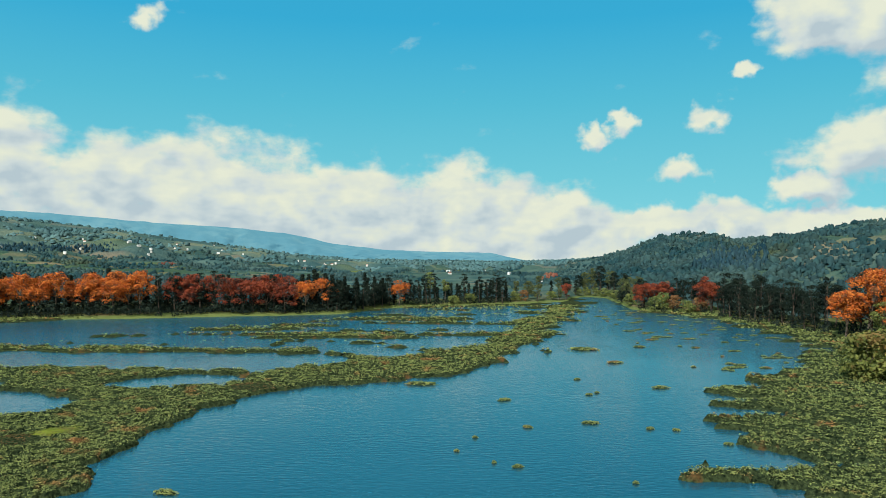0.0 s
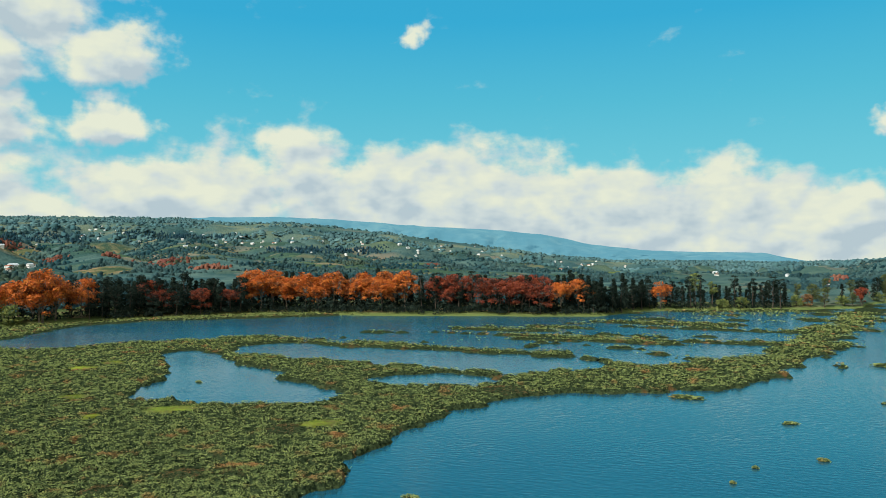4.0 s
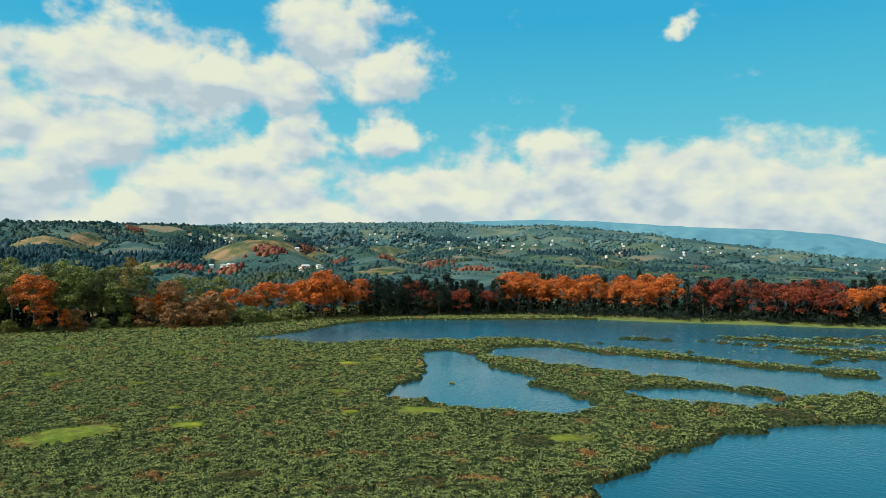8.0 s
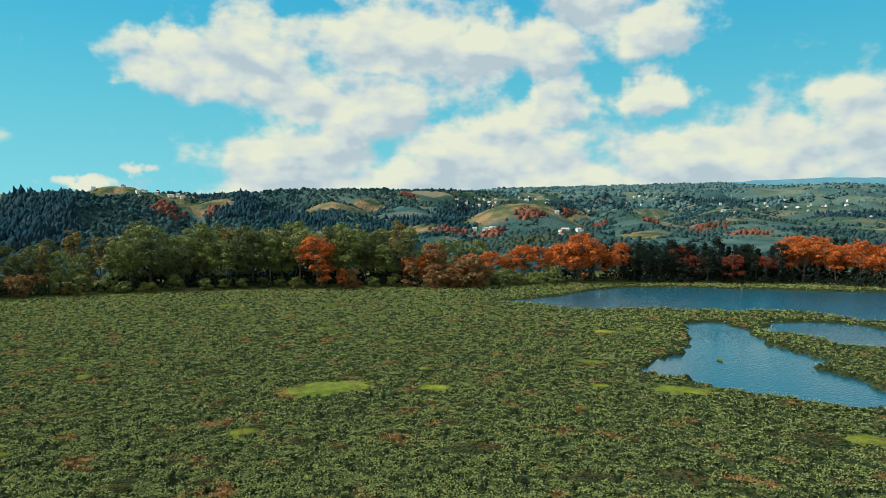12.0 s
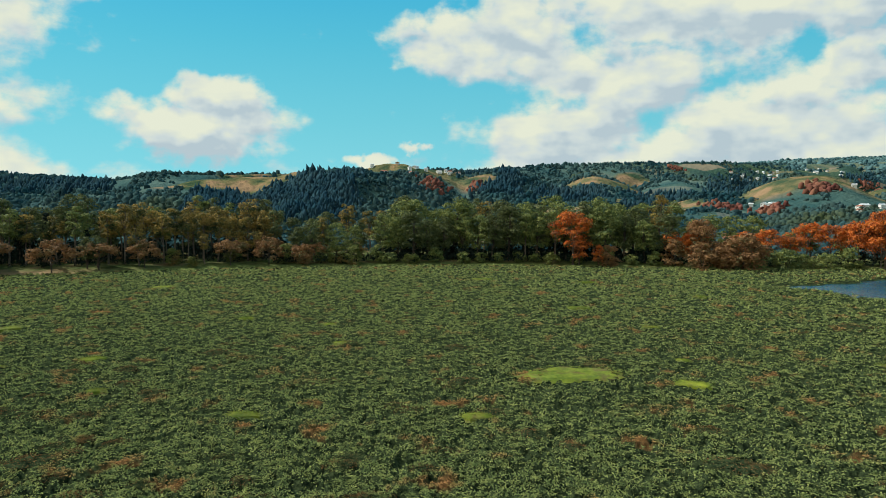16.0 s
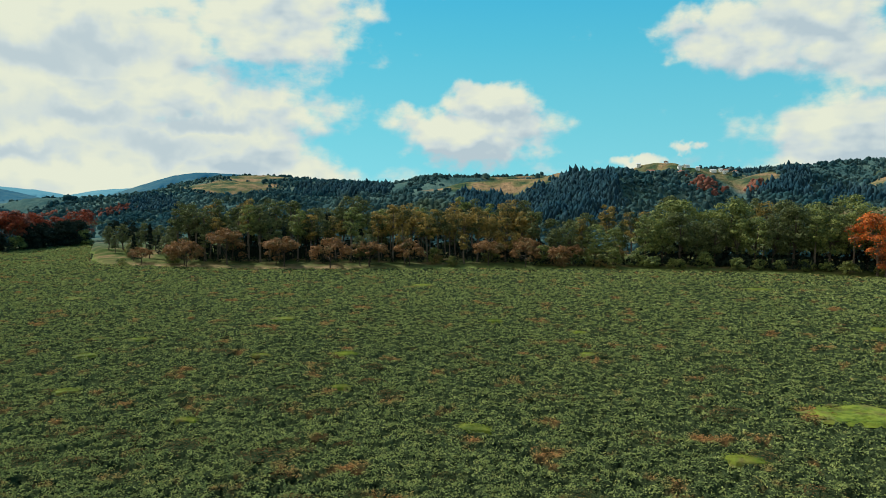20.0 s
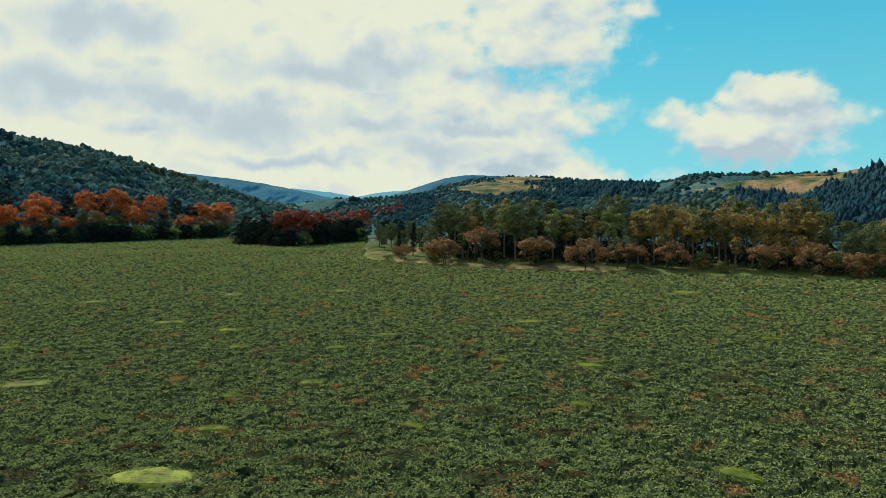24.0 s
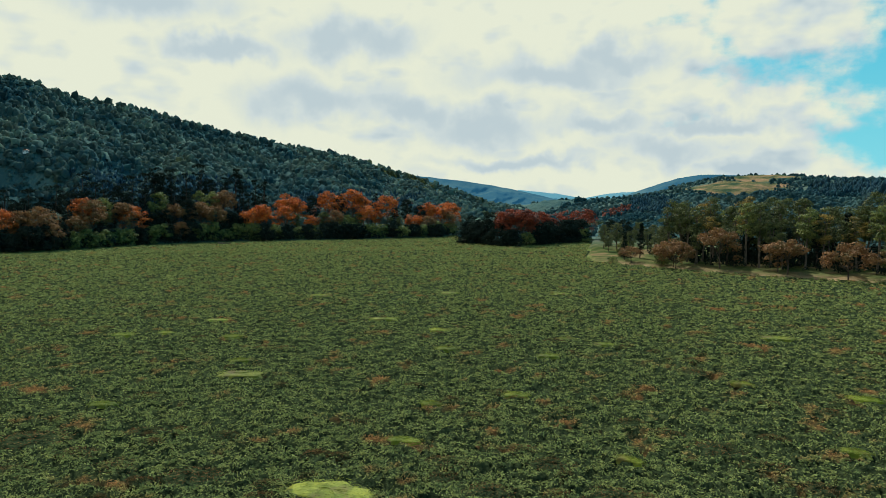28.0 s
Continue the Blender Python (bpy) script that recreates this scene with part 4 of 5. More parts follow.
def tree_meshes(kind, leaf, bark, seed):
    rng = np.random.default_rng(seed)
    high, wide, low, clumps, leaf_size, clump_size, leaves = KINDS[kind]
    high, wide = high * rng.uniform(0.9, 1.1), wide * rng.uniform(0.9, 1.1)
    low = 0.16 if leaf is LEAF["dark"] and kind == "eucalypt" else low
    base = high * low
    centres = []
    lobes = [(rng.uniform(0, 2 * np.pi), rng.uniform(0.25, 0.75), rng.uniform(0.75, 1.0)) for _ in range(6)]
    for n in range(clumps):
        a, q = rng.uniform(0, 2 * np.pi), np.sqrt(rng.uniform(0.02, 1))
        lobe = 0.72 + 0.28 * max(math.cos(a - b) * c for b, c, _ in lobes)
        if kind in ("umbrella", "spreading"):
            x, y = q * wide * lobe * math.cos(a), q * wide * lobe * math.sin(a)
            top = high - (q ** 2) * (high - base) * 0.45
            z = top - abs(rng.normal(0, 1)) * (high - base) * (0.22 + 0.12 * q)
        elif kind == "conifer":
            s = rng.uniform(0, 1) ** 0.8
            reach = wide * (1 - s) ** 0.75 * (0.7 + 0.3 * math.sin(s * 40)) + 0.25
            x, y, z = q * reach * math.cos(a), q * reach * math.sin(a), base + s * (high - base) * 0.98
        elif kind == "eucalypt":
            s = rng.uniform(0, 1)
            reach = wide * (0.30 + 0.70 * math.sin(math.pi * (0.12 + 0.76 * s))) * lobe
            x, y, z = q * reach * math.cos(a), q * reach * math.sin(a), base + s * (high - base)
        else:
            s = rng.uniform(0, 1)
            reach = wide * math.sqrt(max(0.06, 1 - (2 * s - 0.85) ** 2 / 1.4)) * lobe
            q = 1 - (1 - q) ** 1.5
            x, y, z = q * reach * math.cos(a), q * reach * math.sin(a), base + s * (high - base)
        centres.append((x, y, max(z, 0.3)))
    centres = np.array(centres)
    near = np.repeat(centres, leaves, 0)
    shell = rng.normal(0, 1, near.shape)
    shell /= np.linalg.norm(shell, axis=1, keepdims=True)
    spread = clump_size * rng.uniform(0.55, 1.25, len(centres)).repeat(leaves)[:, None]
    shell[:, 2] = np.where((shell[:, 2] < -0.25) & (rng.uniform(0, 1, len(shell)) < 0.75), -shell[:, 2], shell[:, 2])
    near = near + shell * spread * rng.uniform(0.7, 1.1, (len(near), 1)) * [[1, 1, 0.72]]
    near[:, 2] = np.maximum(near[:, 2], 0.15)
    crown = leaf_quads(near, np.full(len(near), leaf_size), rng, 1.0, 0.8, shell)
    limbs = []
    lean = rng.normal(0, 0.04, 2)
    girth = high * (0.016 if kind in ("eucalypt", "conifer") else 0.022)
    stem = np.array([(lean[0] * z + 0.2 * math.sin(z * 0.4 + seed), lean[1] * z, z) for z in np.linspace(-0.6, high * (0.93 if kind in ("conifer", "eucalypt") else 0.62), 6)])
    limbs.append(tube(stem, girth * np.linspace(1.25, 0.3, 6)))
    order = rng.permutation(len(centres))[: 9 if kind in ("umbrella", "spreading", "broadleaf") else 6]
    for c in centres[order]:
        start = stem[rng.integers(2, 5)]
        mid = (start + c) / 2 + [0, 0, 0.08 * high * rng.uniform(-0.3, 1)]
        limbs.append(tube([start, mid, c], girth * np.array([0.5, 0.33, 0.1]), 4))
    apart = 3 if kind in ("umbrella", "spreading", "eucalypt") else 0
    boughs = [mesh_from("bough", *limb, bark, True) for limb in limbs[1:1 + apart]]
    return mesh_from("trunk", *joined(limbs[:1] + limbs[1 + apart:]), bark, True), mesh_from("crown", *crown, leaf), boughs


LABELS = {
    ("umbrella", "orange"): ("coral tree in full orange bloom on the lake shore", "tree"),
    ("umbrella", "red"): ("deep red flowering tree among the dark shore woods", "tree"),
    ("broadleaf", "green"): ("tall leafy green broadleaf tree on the lake bank", "tree"),
    ("umbrella", "rusty"): ("coral tree in rust-orange bloom, on the south shore dulled for shade", "tree"),
    ("broadleaf", "dark"): ("dark rounded tree in the shaded shore woods", "tree"),
    ("broadleaf", "orange"): ("rounded orange flowering tree at the water's edge", "tree"),
    ("conifer", "dark"): ("tall dark green conifer in the shore woods", "tree"),
    ("eucalypt", "olive"): ("slender olive and gold leaved tree with pale trunk", "tree"),
    ("eucalypt", "dark"): ("tall slim dark tree in the shore woods", "tree"),
    ("eucalypt", "green"): ("tall slim green tree with bare lower trunk", "tree"),
    ("broadleaf", "olive"): ("leafy olive-brown tree in the lake shore woods", "tree"),
    ("broadleaf", "deep"): ("deep green leafy tree in the lake shore woods", "tree"),
    ("eucalypt", "deep"): ("tall slim deep green tree in the shore woods", "tree"),
    ("spreading", "rusty"): ("low spreading tree with rusty pink leaves by the water", "tree"),
    ("thicket", "rusty"): ("dense rust-orange thicket at the water's edge", "bush"),
    ("thicket", "shrub"): ("tangled yellow-green thicket on the bank", "bush"),
    ("thicket", "green"): ("dense dark green thicket under the shore trees", "bush"),
    ("thicket", "dark"): ("dense undergrowth beneath the shore trees, darkened for their shade", "bush"),
    ("bush", "shrub"): ("low yellow-green bush on the bank", "bush"),
    ("bush", "green"): ("low green bush on the bank", "bush"),
}
STOCK = {}


def stock(kind, leaf, variants=4):
    """The trees of one kind that the others are copied from; the first use of each stands where it is planted."""
    if (kind, leaf) not in STOCK:
        STOCK[kind, leaf] = [[tree_meshes(kind, LEAF[leaf], PALE_BARK if leaf in ("olive", "green", "deep", "orange") and kind in ("eucalypt", "umbrella") else BARK, 100 * len(STOCK) + n), None] for n in range(variants)]
    return STOCK[kind, leaf]


def plant(kind, leaf, x, y, rng, scale=1.0):
    entry = stock(kind, leaf)[rng.integers(0, 4)]
    z = float(land_height(np.array([x]), np.array([y]))[0])
    size = scale * rng.uniform(0.85, 1.15)
    m = pose(x, y, max(z, 0.1) - 0.1, rng.normal(0, 1.5), rng.normal(0, 1.5), rng.uniform(0, 360)) 
    label, category = LABELS[kind, leaf]
    if entry[1] is None:
        root = new("bush" if category == "bush" else kind + "_tree" if kind != "umbrella" else "coral_tree")
        (trunk, crown, boughs), entry[1] = entry[0], root
        stem = part("trunk", trunk, root)
        for bough in boughs:
            part("bough", bough, stem)
        part("crown", crown, root)
        tagged(root, label, category, "bushes along the shore" if category == "bush" else "trees along the shore")
        root.matrix_basis = m
    else:
        root = copy_thing(entry[1], m)
    root.scale = (size, size, size * rng.uniform(0.93, 1.07))
    return root


# Headings, rows of trees as (metres behind the waterline, spacing, choices): kinds with their share and size.
U, B, C, E, S, T, L = "umbrella", "broadleaf", "conifer", "eucalypt", "spreading", "thicket", "bush"
WOODS_EAST = [
    (-47, -40, [(16, 11, [(U, "orange", 5, 0.95), (B, "green", 2, 0.6)]), (34, 6, [(B, "dark", 3, 0.63), (E, "dark", 2, 0.70)]), (46, 6, [(B, "dark", 1, 0.67)])]),
    (-40, -33, [(9, 7, [(U, "orange", 2, 0.85), (B, "green", 2, 0.55), (T, "shrub", 1, 0.8), (E, "dark", 2, 0.62)]), (22, 5, [(B, "dark", 3, 0.61), (E, "dark", 3, 0.69)]), (36, 6, [(B, "dark", 1, 0.65)])]),
    (-33, -25, [(5, 5, [(T, "green", 2, 0.8), (E, "dark", 4, 0.58), (U, "orange", 1, 0.65)]), (13, 4.5, [(E, "dark", 4, 0.65), (B, "dark", 2, 0.58)]), (24, 5, [(B, "dark", 1, 0.61)])]),
    (-25, -18.6, [(4, 6, [(U, "red", 3, 0.7), (T, "rusty", 2, 1.1), (T, "green", 1, 0.9)]), (13, 5.5, [(U, "red", 2, 0.78), (E, "dark", 2, 0.55)]), (24, 6, [(B, "dark", 1, 0.53)])]),
    (-18.4, -12.2, [(6, 6, [(T, "green", 3, 0.8), (T, "dark", 1, 0.9), (U, "red", 1, 0.6)]), (16, 5.5, [(B, "deep", 2, 0.5), (E, "dark", 3, 0.46), (C, "dark", 1, 0.5)]), (30, 6, [(B, "deep", 1, 0.6), (B, "dark", 1, 0.6)])]),
    (-12.2, -8, [(6, 7, [(T, "rusty", 1, 0.8), (T, "green", 2, 0.8), (B, "deep", 1, 0.42)]), (18, 6, [(E, "deep", 2, 0.52), (B, "deep", 2, 0.5), (C, "dark", 1, 0.5)])]),
    (-8, 2, [(5, 5, [(E, "green", 1, 0.58), (E, "dark", 4, 0.60), (U, "orange", 1, 0.75), (T, "green", 2, 0.8)]), (13, 5, [(E, "green", 1, 0.6), (C, "dark", 3, 0.5)]), (24, 5, [(C, "dark", 1, 0.53)])]),
]
WOODS_NORTH = [
    (2, 6.5, [(5, 4.5, [(C, "dark", 3, 0.62), (B, "dark", 3, 0.56), (E, "dark", 1, 0.6)]), (15, 4.5, [(C, "dark", 1, 0.66)]), (26, 5, [(C, "dark", 1, 0.66)])]),
    (5.2, 9, [(6, 6.5, [(U, "orange", 3, 0.88), (E, "dark", 1, 0.6)]), (15, 4.5, [(C, "dark", 1, 0.76)]), (26, 5, [(C, "dark", 1, 0.76)])]),
    (9, 20, [(7, 5.5, [(U, "red", 3, 0.9), (E, "dark", 4, 0.62), (C, "dark", 1, 0.66)]), (16, 4.6, [(C, "dark", 3, 0.68), (U, "red", 2, 0.98)]), (26, 5, [(C, "dark", 1, 0.70)])]),
    (20, 34, [(12, 7.0, [(U, "orange", 6, 0.96), (E, "dark", 1, 0.6)]), (21, 7, [(U, "orange", 3, 1.0), (C, "dark", 1, 0.7)]), (30, 5, [(C, "dark", 1, 0.72)])]),
    # Dark and red kinds here stand in for woods under a cloud's shadow.
    (34, 45, [(7, 5.0, [(U, "red", 3, 0.82), (E, "dark", 3, 0.58), (B, "dark", 5, 0.58), (T, "dark", 1, 1.2)]), (15, 4.6, [(C, "dark", 3, 0.68), (U, "red", 1, 0.98), (B, "dark", 4, 0.68)]), (27, 5, [(C, "dark", 1, 0.70)])]),
    (45, 50, [(6, 8, [(U, "orange", 3, 0.95), (T, "green", 1, 0.8)]), (16, 7, [(U, "orange", 2, 1.0), (E, "dark", 1, 0.7)]), (26, 6, [(C, "dark", 1, 0.7)])]),
]
WOODS_WEST = [
    (50, 56, [(5, 7, [(T, "green", 3, 0.9), (L, "green", 1, 1.0)]), (14, 8, [(U, "orange", 3, 0.8), (T, "shrub", 1, 1.0)]), (24, 9, [(B, "green", 1, 0.6)])]),
    (56, 62, [(3, 9, [(T, "rusty", 3, 1.25), (L, "shrub", 1, 1.0)]), (12, 8, [(U, "orange", 1, 0.8), (T, "rusty", 1, 1.2)]), (24, 9, [(B, "green", 1, 0.75)])]),
    (62, 84, [(6, 9.0, [(T, "green", 2, 0.75), (L, "shrub", 2, 0.94), (L, "green", 2, 0.94)]), (12, 6.5, [(B, "green", 4, 0.86), (B, "deep", 2, 0.83), (E, "green", 1, 0.80)]), (22, 7.5, [(B, "green", 3, 0.99), (B, "deep", 2, 0.94), (E, "olive", 1, 0.94)]), (36, 9, [(B, "green", 2, 1.02), (B, "deep", 1, 0.99)])]),
    (84, 92, [(6, 8, [(T, "shrub", 2, 0.85), (T, "rusty", 2, 0.94), (T, "green", 2, 0.85)]), (16, 6.5, [(B, "green", 2, 0.58), (B, "deep", 2, 0.66), (E, "olive", 1, 0.75)]), (32, 7, [(B, "deep", 2, 0.75), (E, "olive", 1, 0.85), (B, "green", 1, 0.75)])]),
    (92, 104.5, [(7, 17, [(S, "rusty", 5, 0.95), (L, "green", 1, 0.9), (T, "shrub", 2, 0.6)]), (14, 12, [(B, "deep", 3, 0.42), (S, "rusty", 1, 0.9), (E, "olive", 2, 0.55), (T, "shrub", 2, 0.9)]), (22, 5, [(E, "olive", 5, 0.80), (E, "green", 1, 0.76), (E, "deep", 1, 0.76), (B, "olive", 2, 0.66)]), (33, 4.8, [(E, "olive", 4, 0.85), (E, "green", 2, 0.84), (E, "deep", 2, 0.84), (B, "olive", 1, 0.78)]), (44, 5, [(E, "green", 2, 0.84), (E, "olive", 3, 0.86), (B, "deep", 2, 0.78), (E, "deep", 2, 0.84)])]),
    (104.5, 119.4, [(6, 20, [(S, "rusty", 7, 1.05), (L, "green", 2, 0.9)]), (10, 36, [(S, "rusty", 3, 1.0), (B, "deep", 1, 0.45)]), (15, 16, [(B, "deep", 4, 0.44), (C, "dark", 1, 0.5), (E, "deep", 2, 0.6)]), (23, 5.2, [(E, "deep", 5, 0.80), (E, "green", 2, 0.80), (E, "olive", 1, 0.76), (C, "dark", 2, 0.74), (B, "deep", 2, 0.66)]), (33, 5, [(E, "deep", 4, 0.86), (E, "green", 2, 0.86), (C, "dark", 2, 0.82), (E, "olive", 1, 0.82)]), (44, 5, [(E, "deep", 3, 0.88), (C, "dark", 2, 0.88), (B, "deep", 2, 0.80), (E, "green", 1, 0.86)])]),
    (119.4, 122.4, [(6, 13, [(S, "rusty", 2, 0.62), (L, "green", 1, 0.9)]), (14, 11, [(B, "deep", 2, 0.45), (C, "dark", 2, 0.5), (S, "rusty", 1, 0.8)]), (26, 9, [(C, "dark", 2, 0.62), (B, "deep", 2, 0.5), (E, "deep", 1, 0.62)]), (48, 8, [(B, "deep", 2, 0.45), (C, "dark", 1, 0.5), (T, "green", 2, 1.2)]), (66, 7, [(B, "deep", 2, 0.5), (U, "red", 1, 0.75), (B, "dark", 2, 0.5)]), (90, 7, [(B, "deep", 2, 0.58), (B, "dark", 2, 0.58)])]),
]
WOODS_SOUTH = [
    (122.4, 124.8, [(7, 16, [(L, "shrub", 2, 0.8), (L, "green", 1, 0.8)]), (18, 15, [(S, "rusty", 2, 0.55), (B, "deep", 1, 0.3)]), (30, 16, [(U, "red", 2, 0.62), (T, "shrub", 1, 0.8)]), (48, 8, [(B, "deep", 2, 0.45), (C, "dark", 1, 0.5), (T, "green", 2, 1.2)]), (66, 7, [(B, "deep", 2, 0.5), (U, "red", 1, 0.75), (B, "dark", 2, 0.5)]), (90, 7, [(B, "deep", 2, 0.58), (B, "dark", 2, 0.58)])]),
    (126.2, 135.5, [(4, 6, [(T, "dark", 4, 1.2), (T, "green", 1, 1.0)]), (12, 6, [(U, "red", 2, 1.0), (B, "dark", 2, 0.62), (T, "dark", 2, 1.5)]), (24, 7, [(U, "red", 1, 1.05), (B, "dark", 2, 0.7)])]),
    # Rusty coral trees on this shore are orange ones coloured as in shade.
    (136.8, 150, [(9, 7, [(T, "green", 4, 1.2), (T, "dark", 2, 1.3)]), (20, 8, [(U, "rusty", 1, 1.0), (U, "orange", 2, 0.95), (B, "deep", 2, 0.6), (T, "green", 1, 1.7)]), (36, 8, [(B, "dark", 2, 0.8), (U, "orange", 1, 1.2), (E, "dark", 1, 0.9)])]),
    (150, 178, [(9, 6, [(T, "dark", 2, 1.4), (T, "green", 4, 1.25), (U, "rusty", 1, 0.75)]), (18, 8, [(U, "orange", 1, 1.15), (U, "rusty", 2, 1.1), (T, "dark", 2, 1.8), (B, "dark", 1, 0.7)]), (31, 8, [(U, "orange", 1, 1.35), (U, "rusty", 1, 1.3), (B, "green", 1, 0.9), (E, "dark", 2, 0.9)]), (46, 7, [(B, "dark", 1, 0.95), (E, "dark", 2, 1.05)])]),
]
rng = np.random.default_rng(12)
for az0, az1, rows in WOODS_EAST + WOODS_NORTH + WOODS_WEST + WOODS_SOUTH:
    for back, step, choices in rows:
        share = np.array([c[2] for c in choices], float)
        az = az0 + rng.uniform(0, 1)
        while az < az1:
            r = float(shore_distance(az)) + back + rng.normal(0, 2.0)
            kind, leaf, _, size = choices[rng.choice(len(choices), p=share / share.sum())]
            p = polar(az, r)
            plant(kind, leaf, p.x, p.y, rng, size)
            az += math.degrees(step / r) * rng.uniform(0.7, 1.3)

# Undergrowth, and woods on the slopes, too many to count.
def canopy(name, x, y, size, rng, material, label, leaves=12, spray=1.0, category="woods", tall=1.0):
    """A round crown of overlapping leafy sprays a place, joined."""
    n = len(x)
    z = land_height(x, y)
    out = rng.normal(0, 1, (n, leaves, 3))
    out[..., 2] = np.abs(out[..., 2]) * 0.9 - 0.12
    out /= np.linalg.norm(out, axis=2, keepdims=True)
    tall = tall * rng.uniform(0.8, 1.35, n)[:, None]
    centre = np.stack([x[:, None] + 0.8 * size[:, None] * out[..., 0], y[:, None] + 0.8 * size[:, None] * out[..., 1], z[:, None] + size[:, None] * tall * (0.25 + 0.85 * out[..., 2])], -1)
    lean = out + rng.normal(0, 0.45, out.shape)
    lean /= np.linalg.norm(lean, axis=2, keepdims=True)
    side = np.cross(lean, rng.normal(0, 1, out.shape))
    side /= np.linalg.norm(side, axis=2, keepdims=True) + 1e-9
    along = np.cross(side, lean)
    s = (size[:, None] * spray * rng.uniform(0.55, 1.05, (n, leaves)))[..., None]
    verts = np.stack([centre + s * (0.62 * along), centre + s * (-0.4 * along + 0.58 * side), centre + s * (-0.4 * along - 0.58 * side)], 2)
    faces = np.arange(n * leaves * 3).reshape(-1, 3)
    return tagged(new(name, mesh_from(name, verts.reshape(-1, 3), faces, material)), label, category, kind="stuff")


def domes(name, x, y, size, rng, material, label, tall=1.0, point=0.0, category="woods"):
    """A small ragged crown a place, low on the ground, joined; point draws the tops out into spires."""
    n, k = len(x), 5
    z = land_height(x, y)
    a = (np.arange(k) * 2 * np.pi / k)[None, :] + rng.uniform(0, 6.3, (n, 1)) + rng.uniform(-0.4, 0.4, (n, k))
    high = (size * tall * rng.uniform(0.7, 1.5, n))[:, None]
    rings = []
    for wide, up in ((1.0, -0.1), (0.85 - 0.3 * point, 0.62)):
        r = wide * size[:, None] * rng.uniform(0.55, 1.35, (n, k))
        rings.append(np.stack([x[:, None] + r * np.cos(a + 0.6 * up), y[:, None] + r * np.sin(a + 0.6 * up), z[:, None] + high * (up + rng.uniform(-0.26, 0.26, (n, k)))], -1))
    tip = np.stack([x + size * rng.normal(0, 0.3, n), y + size * rng.normal(0, 0.3, n), z + high[:, 0] * (1.05 + 0.5 * point)], -1)[:, None]
    verts = np.concatenate([*rings, tip], 1)
    i, j = np.arange(k), (np.arange(k) + 1) % k
    one = np.concatenate([np.stack([i, j, k + j], -1), np.stack([i, k + j, k + i], -1), np.stack([k + i, k + j, np.full(k, 2 * k)], -1)])
    faces = one[None] + (np.arange(n) * (2 * k + 1))[:, None, None]
    return tagged(new(name, mesh_from(name, verts.reshape(-1, 3), faces.reshape(-1, 3), material)), label, category, kind="stuff")


# Near-black undergrowth, added to stand in for the shade beneath the crowns.
ux, uy, us = [], [], []
for az0, az1, back, step, size in [(-40, -18.6, 3, 5, 2.6), (-40, -25, 11, 5, 3.4), (-8, 45, 5, 4, 2.8), (2, 45, 9, 4, 3.8), (2, 45, 15, 4.5, 5.0), (45, 92, 9, 4.5, 3.0), (62, 84, 15, 4.5, 4.4), (62, 84, 24, 5, 6.0), (92, 119, 18, 5.5, 1.6), (92, 119, 27, 4.5, 3.0), (92, 119, 37, 4.5, 4.6), (92, 119, 48, 4.5, 7.0), (126, 135.5, 5, 5, 3.0), (136.8, 178, 8, 5, 4.0), (136.8, 178, 16, 5.5, 5.5)]:
    az = az0
    while az < az1:
        r = float(shore_distance(az)) + back + rng.normal(0, 1.5)
        p = polar(az, r)
        ux.append(p.x), uy.append(p.y), us.append(size * rng.uniform(0.6, 1.3))
        az += math.degrees(step / r) * rng.uniform(0.7, 1.3)
canopy("undergrowth", np.array(ux), np.array(uy), np.array(us), rng, LEAF["dark"], "dense undergrowth beneath the shore trees, darkened for their shade", 110, 0.26, "bushes")


SIGHT_AZ, SIGHT_R = np.arange(-50.0, 180.0, 0.25), np.arange(380.0, 4200.0, 6.0)
sa, sr = np.meshgrid(np.radians(SIGHT_AZ), SIGHT_R, indexing="ij")
SIGHT_EL = np.maximum.accumulate((land_height(LAKE[0] - sr * np.sin(sa), LAKE[1] + sr * np.cos(sa)) - 27.5) / sr, axis=1)


def sight(az, el):
    """The place on the slopes at a heading and height in degrees, as seen from over the lake's middle."""
    seen = SIGHT_EL[int(np.clip(round((az + 50) * 4), 0, len(SIGHT_AZ) - 1))]
    r = SIGHT_R[min(np.searchsorted(seen, math.tan(radians(el))), len(SIGHT_R) - 1)]
    return LAKE[0] - r * math.sin(radians(az)), LAKE[1] + r * math.cos(radians(az)), r


def wooded(x, y, r, rng):
    """Whether a place on the slopes bears trees: closed masses, hedges and open land between."""
    az = heading(x, y)
    behind = r - shore_distance(az)
    mass = fbm(x / 95, y / 95, 71, 3)
    hedge = np.abs(fbm(x / 60, y / 60, 77, 2) - 0.5)
    thick = mass + 0.40 * np.clip((az - 132) / 7, 0, 1) * (r < 1500) + 0.32 * np.clip((-12 - az) / 6, 0, 1) + 0.20 * np.clip((az - 99) / 5, 0, 1) * (az < 134) + 0.12 * (behind < 90)
    thick = thick + 0.05 * np.clip((az - 60) / 8, 0, 1) * np.clip((130 - az) / 8, 0, 1) + 0.03 * (r > 1500)
    # Gullies and steep sides hold more trees than crests.
    thick = thick - 0.010 * np.clip(land_height(x, y) - 0.25 * (land_height(x + 28, y) + land_height(x - 28, y) + land_height(x, y + 28) + land_height(x, y - 28)), -8, 8)
    for kx, ky, wide in DRY_KNOLLS:
        thick = thick - 0.60 * (np.hypot(x - kx, y - ky) < wide * rng.uniform(0.7, 0.95, len(x)))
    return (behind > np.where((az > 116) & (az < 126), 190, 40)) & ((thick > 0.53 + rng.uniform(-0.03, 0.03, len(x))) | ((hedge < 0.018) & (thick > 0.36)))


